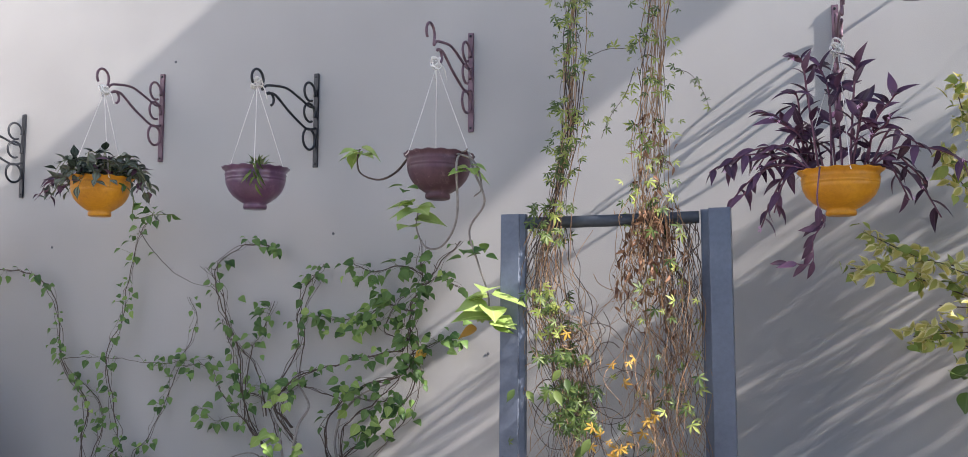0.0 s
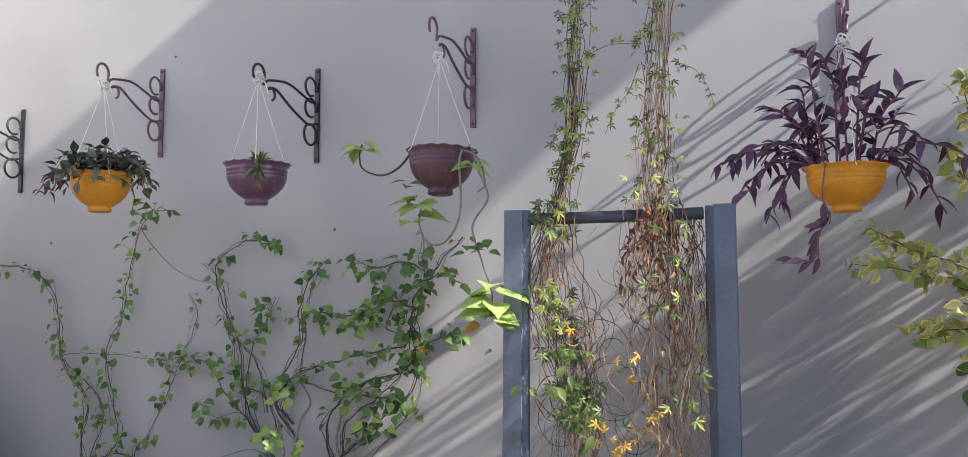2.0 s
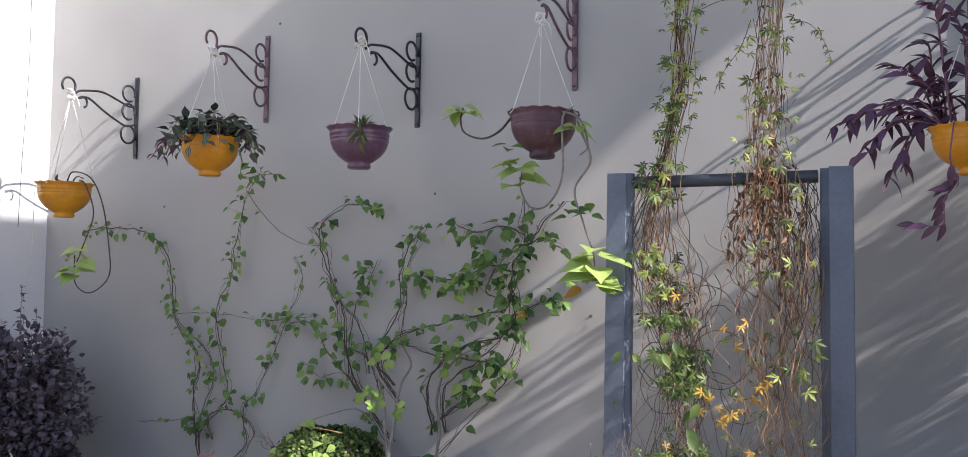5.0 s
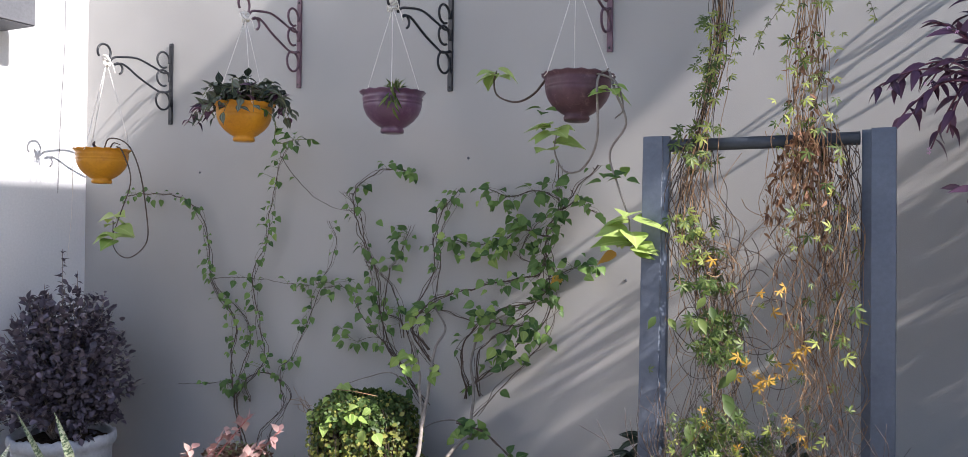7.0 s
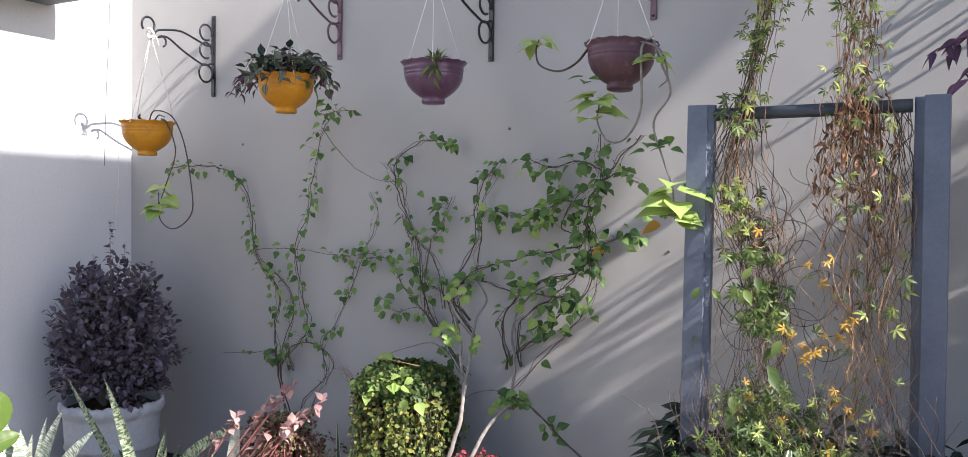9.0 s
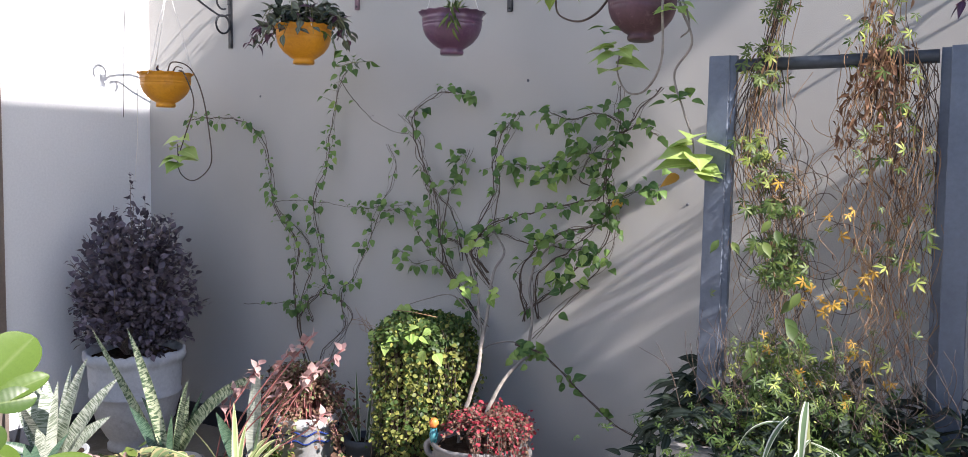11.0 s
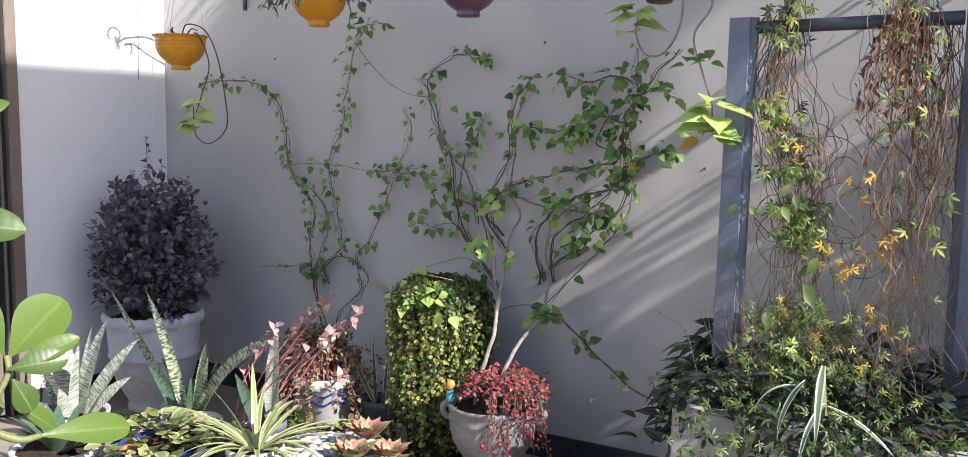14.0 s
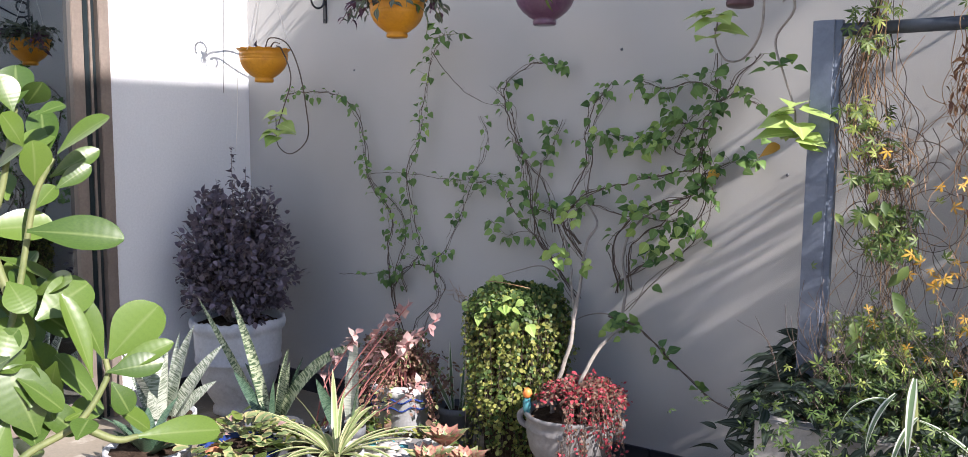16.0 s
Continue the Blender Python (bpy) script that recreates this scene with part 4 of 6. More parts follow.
limb(v3, [(-1.80, -0.46, 0.33), (-1.786, -0.45, 0.47), (-1.764, -0.40, 0.566), (-1.74, -0.30, 0.645), (-1.74, -0.20, 0.66)], 0.0105, 0.008)
limb(v3, [(-1.74, -0.20, 0.66), (-1.76, -0.14, 0.80), (-1.80, -0.08, 0.95), (-1.72, -0.06, 1.08), (-1.58, -0.05, 1.14)], 0.008, 0.004)
limb(v3, [(-1.74, -0.20, 0.65), (-1.81, -0.17, 0.70), (-1.90, -0.18, 0.69), (-1.95, -0.2, 0.66)], 0.004, 0.003)
vine(v3, [(-2.0, 0.95), (-2.09, 1.04), (-1.99, 1.15), (-1.79, 1.21), (-1.63, 1.25), (-1.52, 1.28), (-1.50, 1.43), (-1.45, 1.52), (-1.45, 1.69)], 0.0045, 46, size=0.05, t0=0.25)
vine(v3, [(-1.83, 0.76), (-1.86, 0.93), (-1.82, 1.03), (-1.68, 1.13), (-1.53, 1.17), (-1.47, 1.27), (-1.51, 1.39), (-1.39, 1.57), (-1.29, 1.68)], 0.005, 46, size=0.05, t0=0.15)
vine(v3, [(-1.84, 0.79), (-1.73, 0.89), (-1.62, 1.0), (-1.51, 1.08), (-1.49, 1.22), (-1.52, 1.36)], 0.0045, 40, size=0.055)
vine(v3, [(-1.45, 1.56), (-1.56, 1.59), (-1.66, 1.57), (-1.77, 1.61)], 0.003, 26, size=0.055)
vine(v3, [(-1.48, 1.41), (-1.61, 1.44), (-1.69, 1.39), (-1.80, 1.38), (-1.93, 1.40)], 0.003, 40, size=0.058, bright=0.3)
vine(v3, [(-1.50, 1.25), (-1.42, 1.28), (-1.36, 1.30), (-1.28, 1.33)], 0.0025, 22, size=0.05)
vine(v3, [(-2.08, 1.08), (-1.99, 1.12), (-1.82, 1.08), (-1.63, 1.07), (-1.55, 1.1)], 0.003, 28, size=0.055)
vine(v3, [(-1.45, 1.52), (-1.36, 1.54), (-1.30, 1.50)], 0.003, 18, size=0.05)
vine(v3, [(-1.78, 0.78), (-1.80, 0.95), (-1.70, 1.02), (-1.60, 1.10), (-1.52, 1.20), (-1.50, 1.33), (-1.44, 1.45)], 0.004, 22, size=0.05)
vine(v3, [(-1.80, 0.7), (-1.70, 0.80), (-1.55, 0.97), (-1.47, 1.10), (-1.46, 1.2)], 0.003, 12, size=0.05)
vine(v3, [(-1.53, 1.30), (-1.62, 1.34), (-1.56, 1.44), (-1.48, 1.5)], 0.003, 10, size=0.05)
for q, n, br in (((-1.62, 1.47), 20, 0), ((-1.70, 1.52), 14, 0), ((-1.78, 1.36), 20, 0), ((-1.70, 1.38), 16, 1), ((-1.60, 1.37), 10, 0), ((-1.37, 1.55), 14, 0),
                 ((-1.32, 1.31), 14, 0), ((-1.75, 1.12), 12, 1), ((-1.80, 1.17), 8, 1), ((-1.68, 1.0), 14, 0), ((-1.65, 0.93), 14, 0), ((-1.53, 1.03), 16, 0), ((-1.58, 1.07), 10, 0),
                 ((-1.60, 1.24), 8, 0), ((-1.72, 1.58), 10, 0), ((-1.46, 1.64), 6, 0)):
    tuft(v3, q[0], -0.08, q[1], n, 0.058, [L_WALLVINE, L_WALLVINE, L_BRIGHT] if br else [L_WALLVINE] * 5 + [L_BRIGHT], 0.045)
# tufts all in the lighter leaf, sunlight put into their colour
for q, n in (((-1.97, -0.28, 0.93), 22), ((-1.86, -0.28, 0.90), 10), ((-1.94, -0.2, 1.08), 14), ((-2.30, -0.26, 0.79), 20), ((-1.66, -0.12, 0.98), 10), ((-1.78, -0.24, 0.66), 9)):
    tuft(v3, *q, n, 0.06, [L_BRIGHT], 0.035)
add_leaf(v3, "heart", L_YELLOW, orient((-1.445, -0.07, 1.27), (0, -0.2, -1), (0.4, -1, 0.1), 0.05), label="yellow leaf")
add_leaf(v3, "heart", L_YELLOW, orient((-1.455, -0.075, 1.255), (0.3, -0.2, -1), (-0.2, -1, 0.3), 0.045), label="yellow leaf")
tl = smooth_line([(-1.80, -0.20, 0.70), (-1.67, -0.20, 0.67), (-1.53, -0.20, 0.56), (-1.36, -0.20, 0.44), (-1.2, -0.24, 0.42)], 8)
part("runner", tubes("runner", [(tl, 0.0032, 0.002), ([p + Vector((0.006 * math.sin(i), 0, 0.006 * math.cos(i))) for i, p in enumerate(tl)], 0.0018, 0.0014)], M_STEM), v3)
for k in range(40):
    pos, d = along(tl, rng.choice((0.02, 0.06, 0.12, 0.2, 0.38, 0.45, 0.6)) + rng.uniform(0, 0.06))
    add_leaf(v3, "lobed", L_WALLVINE, orient(pos + jitter(0.025), jitter(0.8) - Z * 0.3, Vector((0.2, -0.8, 0.7)) + jitter(0.4), rng.uniform(0.03, 0.055)))


# ---- creepers that hang over the steel frame ----
def creeper(label, strands, x_at, spread, leaf_rows, dry):
    """Hanging strands between the top of the wall and the planter. x_at(z): the middle of the bundle."""
    c = thing("hanging_creeper", label, "creeper", "creepers on the frame", at=(0, 0, 0.55))
    lines = {M_DRY: [], M_STEM: []}
    for k in range(strands):
        a, b = rng.uniform(0, 6), rng.gauss(0, 1)
        z1, z0 = rng.choice((2.75, 2.75, 2.2, 1.75, 1.74, 1.72)), rng.uniform(0.5, 1.0)
        pts, z = [], z1
        while z > z0:
            s = spread(z)
            pts.append(Vector((x_at(z) + s * b + 0.6 * s * math.sin(a + z * 9) + rng.gauss(0, 0.33 * s), -0.43 + 0.5 * s * math.cos(a + z * 7) + rng.gauss(0, 0.3 * s), z - 0.55)))
            z -= rng.uniform(0.045, 0.12)
        lines[M_DRY if rng.random() < dry else M_STEM].append((smooth_line(pts, 4), rng.uniform(0.0008, 0.0019), 0.0008))
    for m, q in lines.items():
        each("strand", q, m, 4, c)
    for z0, z1, n, sp, mats, size in leaf_rows:
        for k in range(n):
            z = rng.uniform(z0, z1)
            while noise.noise(Vector((z * 9, 3.3, dry * 7))) < -0.25:
                z = rng.uniform(z0, z1)
            p = Vector((x_at(z) + max(-1.7, min(1.7, rng.gauss(0, 1))) * sp, -0.45 + rng.uniform(-0.07, 0.05), z - 0.55))
            if z < 1.74:
                p.x = min(max(p.x, -0.93), -0.375)
            a = rng.uniform(0, 6.28)
            add_leaf(c, "finger", rng.choice(mats), orient(p, (math.cos(a), -0.4, math.sin(a) * 0.7 - 0.3), Vector((0.4, -0.9, 0.7)) + jitter(0.4), size * rng.uniform(0.55, 1.2)))
    return c


def x_left(z):
    return float(np.interp(z, [0.5, 0.96, 1.15, 1.4, 1.57, 1.75, 2.0, 2.24, 2.75], [-0.74, -0.76, -0.77, -0.83, -0.86, -0.83, -0.775, -0.77, -0.75]))


def x_right(z):
    return float(np.interp(z, [0.5, 1.0, 1.3, 1.6, 1.78, 2.0, 2.2, 2.75], [-0.46, -0.465, -0.465, -0.49, -0.52, -0.51, -0.50, -0.48]))


# both creepers' top rows take more pale leaf, sunlight put into the colour
creeper("leafy green creeper hanging from above over the crossbar", 66, x_left, lambda z: 0.016 + 0.030 * max(0, min(1, (1.75 - z) / 0.3)),
        [(1.75, 2.6, 230, 0.036, [L_FINGER, L_FINGER_P], 0.03), (1.3, 1.78, 110, 0.036, [L_FINGER, L_FINGER, L_FINGER, L_FINGER_P], 0.034), (0.95, 1.3, 150, 0.048, [L_FINGER, L_FINGER, L_FINGER, L_MOSS_D], 0.034), (0.58, 0.98, 260, 0.085, [L_FINGER, L_FINGER, L_FINGER_P, L_MOSS_D], 0.038)], 0.5)
creeper("dry brown creeper with few leaves hanging over the crossbar", 66, x_right, lambda z: 0.020 + 0.024 * max(0, min(1, (2.05 - z) / 0.4)) + 0.02 * max(0, min(1, (1.7 - z) / 0.3)),
        [(1.75, 2.6, 120, 0.05, [L_FINGER_P, L_FINGER_P, L_FINGER], 0.03), (1.3, 1.78, 34, 0.06, [L_FINGER_P, L_FINGER], 0.034), (0.7, 1.3, 30, 0.1, [L_FINGER, L_FINGER_P], 0.034)], 0.82)

tangle = thing("dry_tangle", "tangle of dry brown tendrils and withered leaves between the posts", "creeper", "creepers on the frame", at=(0, 0, 0.55))
L_CRISP = leafy("withered_leaf", (0.12, 0.055, 0.035), (0.34, 0.19, 0.11), 0.8, 0.15)
lines, crisp, dark = [], [], []
for k in range(30):
    x0, z0 = rng.uniform(-0.92, -0.36), rng.uniform(0.8, 1.72)
    pts = [Vector((x0, -0.42, z0 - 0.55))]
    h = rng.uniform(-0.06, 0.06)
    for j in range(rng.randint(4, 9)):
        h += rng.uniform(-0.05, 0.05)
        q = pts[-1] + Vector((h, rng.uniform(-0.02, 0.02), -rng.uniform(0.01, 0.09)))
        q.x = min(max(q.x, -0.93), -0.36)
        q.z = max(q.z, 0.0)
        pts.append(q)
    lines.append((smooth_line(pts, 5), rng.uniform(0.0008, 0.0016), 0.0006))
for k in range(46):
    # fans out from the crossbar, leaning to one side
    x0, ln = rng.gauss(-0.515, 0.03), rng.uniform(0.10, 0.36)
    lean = rng.uniform(-0.55, 0.2)
    p = Vector((x0, -0.45, 1.73 - 0.55 + rng.uniform(-0.02, 0.06)))
    pts = [p, p + Vector((lean * ln * 0.3, -0.015, -ln * 0.4)) + jitter(0.01), p + Vector((lean * ln, 0, -ln)) + jitter(0.015)]
    line = smooth_line(pts, 5)
    lines.append((line, 0.0013, 0.0006))
    for j in range(4):
        pos, d = along(line, 0.2 + 0.8 * rng.random())
        crisp.append(orient(pos + jitter(0.008), jitter(0.8) - Z * 0.9, jitter(1), rng.uniform(0.02, 0.04)))
for k in range(26):
    # dark stems close to the far post
    p = Vector((rng.uniform(-0.47, -0.37), -0.43, 1.70 - 0.55))
    pts = [p]
    for j in range(rng.randint(5, 12)):
        q = pts[-1] + Vector((rng.gauss(0, 0.022), rng.gauss(0, 0.01), -rng.uniform(0.03, 0.09)))
        q.x, q.z = min(max(q.x, -0.48), -0.368), max(q.z, 0.0)
        pts.append(q)
    dark.append((smooth_line(pts, 4), 0.0015, 0.0008))
for k in range(18):
    # knot of old stems half way down
    c0, r0, a0 = Vector((-0.74, -0.45, 0.825)) + jitter(0.02), rng.uniform(0.02, 0.085), rng.uniform(0, 6)
    q = [c0 + Vector((r0 * math.cos(a0 - j * 0.5), rng.uniform(-0.02, 0.02), 0.7 * r0 * math.sin(a0 - j * 0.5) - 0.016 * j)) + jitter(0.012) for j in range(rng.randint(5, 10))]
    (dark if k % 2 else lines).append((smooth_line(q, 4), 0.0015, 0.0009))
each("tendril", lines, M_DRY, 4, tangle)
each("tendril", dark, M_STEM, 4, tangle)
for k in range(250):
    z = rng.uniform(1.40, 2.05) if k % 4 else rng.uniform(0.8, 1.5)
    crisp.append(orient(Vector((rng.gauss(-0.515, 0.03 if z > 1.72 else 0.055), -0.43 + rng.gauss(0, 0.02), z - 0.55)), jitter(0.8) - Z * 0.9, jitter(1), rng.uniform(0.018, 0.036)))
leaf_mass("withered_leaves", "lance", [L_CRISP], crisp, tangle, "withered brown leaves")
for x, z, n in ((-0.60, 1.27, 5), (-0.665, 1.03, 6), (-0.605, 1.03, 6), (-0.53, 1.09, 5), (-0.525, 0.86, 6), (-0.72, 1.30, 2), (-0.66, 0.80, 4), (-0.78, 0.90, 3), (-0.58, 0.72, 4), (-0.45, 0.80, 2)):
    for k in range(n):
        add_leaf(tangle, "finger", L_YELLOW, orient(Vector((x + rng.gauss(0, 0.022), -0.52 + rng.gauss(0, 0.025), z - 0.55 + rng.gauss(0, 0.03))), jitter(1) - Z * 0.4, Vector((0.3, -1, 0.4)) + jitter(0.5), rng.uniform(0.018, 0.033)), label="yellowed leaf")
for k in range(70):
    add_leaf(tangle, "finger", rng.choice([L_FINGER, L_FINGER, L_FINGER_P]), orient(Vector((min(rng.gauss(-0.60, 0.11), -0.39), -0.50 + rng.gauss(0, 0.03), 0.06 + 0.6 * rng.random() ** 1.6)), jitter(1), Vector((0.3, -1, 0.5)) + jitter(0.6), rng.uniform(0.02, 0.036)))

for q, n in (([(-0.71, -0.45, 2.24), (-0.65, -0.45, 2.26), (-0.58, -0.45, 2.26), (-0.53, -0.45, 2.29), (-0.50, -0.45, 2.35)], 24), ([(-0.45, -0.45, 2.18), (-0.39, -0.45, 2.16), (-0.35, -0.45, 2.10), (-0.33, -0.45, 2.04)], 7), ([(-0.56, -0.45, 2.19), (-0.59, -0.45, 2.11), (-0.64, -0.45, 2.04), (-0.67, -0.45, 1.97)], 9)):
    # thin runners that reach from one creeper to the other
    line = smooth_line([Vector(v) - Vector((0, 0, 0.55)) for v in q], 6)
    part("runner", tubes("runner", [(line, 0.0012, 0.0008)], M_STEM, 4), tangle)
    for k in range(n):
        pos, d = along(line, rng.random())
        add_leaf(tangle, "finger", rng.choice([L_FINGER, L_FINGER, L_FINGER_P]), orient(pos + jitter(0.012), jitter(1), Vector((0.3, -1, 0.5)) + jitter(0.6), rng.uniform(0.016, 0.03)))
lines = []
for k in range(16):
    c0, r0 = Vector((rng.uniform(-0.86, -0.56), -0.44, rng.uniform(0.42, 0.72))), rng.uniform(0.04, 0.11)
    q = [c0 + Vector((r0 * math.cos(j * 0.6 + k), rng.uniform(-0.02, 0.02), 1.2 * r0 * math.sin(j * 0.6 + k))) for j in range(rng.randint(6, 10))]
    for v in q:
        v.x = max(v.x, -0.93)
    lines.append((smooth_line(q, 4), 0.0016, 0.001))
each("tendril", lines, M_STEM, 4, tangle)

# foliage that fills the planter
fill = thing("planter_foliage", "dense mixed green and dark striped foliage in the planter", "plant", at=(0, 0, 0.55))
poses = []
for k in range(640):
    x = rng.uniform(-1.02, 0.2)
    p = Vector((x, rng.uniform(-0.78, -0.2), rng.uniform(0.0, 0.10) + (0.06 if x < -0.75 else 0.12) * rng.random()))
    a = rng.uniform(0, 6.28)
    poses.append(orient(p, (math.cos(a), -0.3 + math.sin(a) * 0.6, rng.uniform(-0.5, 0.6)), Z + jitter(0.6), rng.uniform(0.06, 0.12)))
leaf_mass("dark_leaves", "lance", [L_ZEBRA], poses, fill, "dark striped leaves")
for k in range(130):
    # spills over the end of the planter
    t = rng.random()
    p = Vector((-1.03 - 0.24 * t * rng.random(), rng.uniform(-0.62, -0.2), 0.12 - 0.30 * t + rng.uniform(0, 0.10)))
    add_leaf(fill, "lance", L_ZEBRA, orient(p, Vector((-0.7, rng.uniform(-0.6, 0.3), rng.uniform(-1.0, 0.4))), Z + Vector((-0.4, -0.5, 0)) + jitter(0.4), rng.uniform(0.07, 0.12)))
for k in range(240):
    x = rng.gauss(-0.62, 0.19)
    p = Vector((x, rng.uniform(-0.80, -0.4), rng.uniform(-0.02, 0.30) * (1 - abs(x + 0.72) * 1.2)))
    add_leaf(fill, "finger", rng.choice([L_FINGER, L_FINGER, L_MOSS_D, L_FINGER_P]), orient(p, jitter(1) - Z * 0.2, Vector((0.3, -0.8, 0.8)) + jitter(0.7), rng.uniform(0.02, 0.037)))
for k in range(70):
    p = Vector((rng.uniform(-1.0, -0.2), -0.80 - rng.uniform(0, 0.06), rng.uniform(-0.22, 0.06)))
    add_leaf(fill, "finger" if k % 2 else "lance", rng.choice([L_FINGER, L_ZEBRA]), orient(p, Vector((rng.uniform(-0.6, 0.6), -0.3, -0.8)), Vector((0, -1, 0.4)) + jitter(0.4), rng.uniform(0.03, 0.05)))
for q, s in (((-0.71, -0.55, 0.40), 0.07), ((-0.70, -0.55, 0.49), 0.06), ((-0.76, -0.56, 0.68), 0.05), ((-0.78, -0.58, 0.62), 0.055), ((-0.92, -0.5, 0.60), 0.05), ((-0.83, -0.6, 0.30), 0.06)):
    for j in range(2):
        add_leaf(fill, "oval", L_FINGER, orient(Vector(q) + jitter(0.03), (rng.uniform(-0.7, 0.7), -0.4, -0.7), (0.3, -0.9, 0.5), s, 0.75), label="broad green leaf")

poses, fine, lines = [], [], []
for k in range(900):
    # hangs over the front of the planter
    x = rng.uniform(-0.80, 0.3)
    t = rng.random()
    p = Vector((x, -0.80 - 0.10 * math.sin(math.pi * t) - rng.uniform(0, 0.03), 0.12 - 0.46 * t))
    poses.append(orient(p, Vector((rng.uniform(-0.8, 0.8), -0.35, rng.uniform(-1.0, 0.3))), Vector((0, -0.8, 0.6)) + jitter(0.5), rng.uniform(0.035, 0.07)))
leaf_mass("dark_leaves", "lance", [L_ZEBRA], poses, fill, "dark striped leaves")
for k in range(750):
    x = rng.gauss(-0.66, 0.17)
    fine.append(orient(Vector((x, rng.uniform(-0.80, -0.35), 0.02 + 0.26 * rng.random() ** 1.5 * max(0.1, 1 - abs(x + 0.72) * 2))), jitter(1), Vector((0.2, -0.6, 0.8)) + jitter(0.7), rng.uniform(0.018, 0.034)))
for k in range(420):
    # palmate leaves over the front
    x, t = rng.gauss(-0.55, 0.26), rng.random()
    if x > -0.98:
        fine.append(orient(Vector((x, -0.83 - 0.10 * math.sin(math.pi * t) - rng.uniform(0, 0.04), 0.14 - 0.40 * t)), jitter(1) - Z * 0.3, Vector((0.2, -0.8, 0.6)) + jitter(0.5), rng.uniform(0.02, 0.036)))
# two in three take the dark green, to deepen the shade inside
leaf_mass("fine_leaves", "finger", [L_FINGER, L_MOSS_D, L_MOSS_D], fine, fill, "small green leaves")
for k in range(120):
    q = [Vector((rng.uniform(-0.95, -0.3), rng.uniform(-0.7, -0.4), 0.0))]
    for j in range(5):
        q.append(q[-1] + Vector((rng.gauss(0, 0.04), rng.gauss(-0.01, 0.02), rng.uniform(0.03, 0.11))))
    lines.append((smooth_line(q, 4), 0.0014, 0.0008))
each("stem", lines, M_STEM, 4, fill)

# white-edged grass plant at the planter's edge
b = (-0.57, -0.80, 0.64)
sp = plant("striped_grass_plant", "white-edged arching grass plant at the planter edge", "plant", b)


def strap(parent, base, heading, length, width, rise, fall, mat, name="leaf", n=10, fold=0.35, roll=0.0):
    """A long arching leaf: it leaves its base steeply and bends over. rise and fall: its slope in degrees at base and tip."""
    verts, faces, uvs = [], [], []
    out = Vector((math.cos(heading), math.sin(heading), 0))
    side = Vector((-out.y, out.x, 0))
    p = Vector(base)
    for i in range(n + 1):
        t = i / n
        e = radians(rise + (fall - rise) * t)
        d = out * math.cos(e) + Z * math.sin(e)
        up = -out * math.sin(e) + Z * math.cos(e)
        cr, sr = math.cos(radians(roll)), math.sin(radians(roll))
        across, face = side * cr + up * sr, up * cr - side * sr
        w = width * min(1.0, 0.45 + 2.2 * t) * (1 - t ** 3.2) * 0.5
        for s in (-1, 0, 1):
            verts.append(p + across * w * s + face * (abs(s) * w * fold))
            uvs.append((0.5 + 0.5 * s, t))
        p = p + d * (length / n)
    for i in range(n):
        for s in (0, 1):
            a = 3 * i + s
            faces.append((a, a + 1, a + 4, a + 3))
    return part(name, mesh(name, verts, faces, mat, True, uvs), parent)


for p0, h, l, w_, r_, f_ in (((-0.614, -0.83, 0.795), 275, 0.22, 0.022, -30, -96), ((-0.655, -0.83, 0.75), 236, 0.18, 0.020, -35, -88), ((-0.60, -0.83, 0.69), -25, 0.22, 0.020, -8, -40), ((-0.66, -0.83, 0.73), 205, 0.16, 0.018, 10, -80), ((-0.60, -0.84, 0.70), 250, 0.2, 0.016, -20, -90)):
    strap(sp, Vector(p0) - Vector(b), radians(h), l, w_, r_, f_, L_SPIDER_W)
part("crown", lathe("crown", [(0.012, -0.02), (0.02, 0.02), (0.014, 0.10), (0.008, 0.15)], M_GSTEM, 10), sp, m=pose(-0.05, -0.02, 0.0))


# ---- yellow-green shrub by the wall ----
b = (0.95, -0.40, 0.55)
bush = plant("variegated_shrub", "yellow-green variegated shrub beside the wall", "shrub", b)
lines, poses, near = [], [], 0
for k in range(40):
    tx, tz = rng.uniform(0.24, 0.95), rng.uniform(1.3, 2.15) if k % 4 else rng.uniform(1.5, 2.5)
    if tx < 0.5:
        tz = rng.uniform(1.36, 1.75)
    ty = rng.uniform(-0.62, -0.12)
    o = Vector(b)
    s = Vector((rng.uniform(0.85, 1.1), -0.4, 0.6))
    e = Vector((tx, ty, tz))
    line = smooth_line([s - o, s.lerp(e, 0.4) + Vector((0, 0, 0.25)) + jitter(0.06) - o, s.lerp(e, 0.75) + Vector((0, 0, 0.16)) + jitter(0.06) - o, e - o], 6)
    lines.append((line, 0.005, 0.0015))
    for j in range(34):
        pos, d = along(line, 0.45 + 0.55 * rng.random())
        m = orient(pos + jitter(0.03), d * 0.3 + jitter(0.9), Vector((0.5, -0.5, 0.8)) + jitter(0.5), rng.uniform(0.03, 0.055))
        poses.append(m)
each("branch", lines, M_STEM, 5, bush)
leaf_mass("leaves", "oval", [L_BOUG, L_BOUG, L_BOUG, L_BOUG, L_FINGER_P], poses, bush, "yellow-green leaves")
lines, poses = [], []
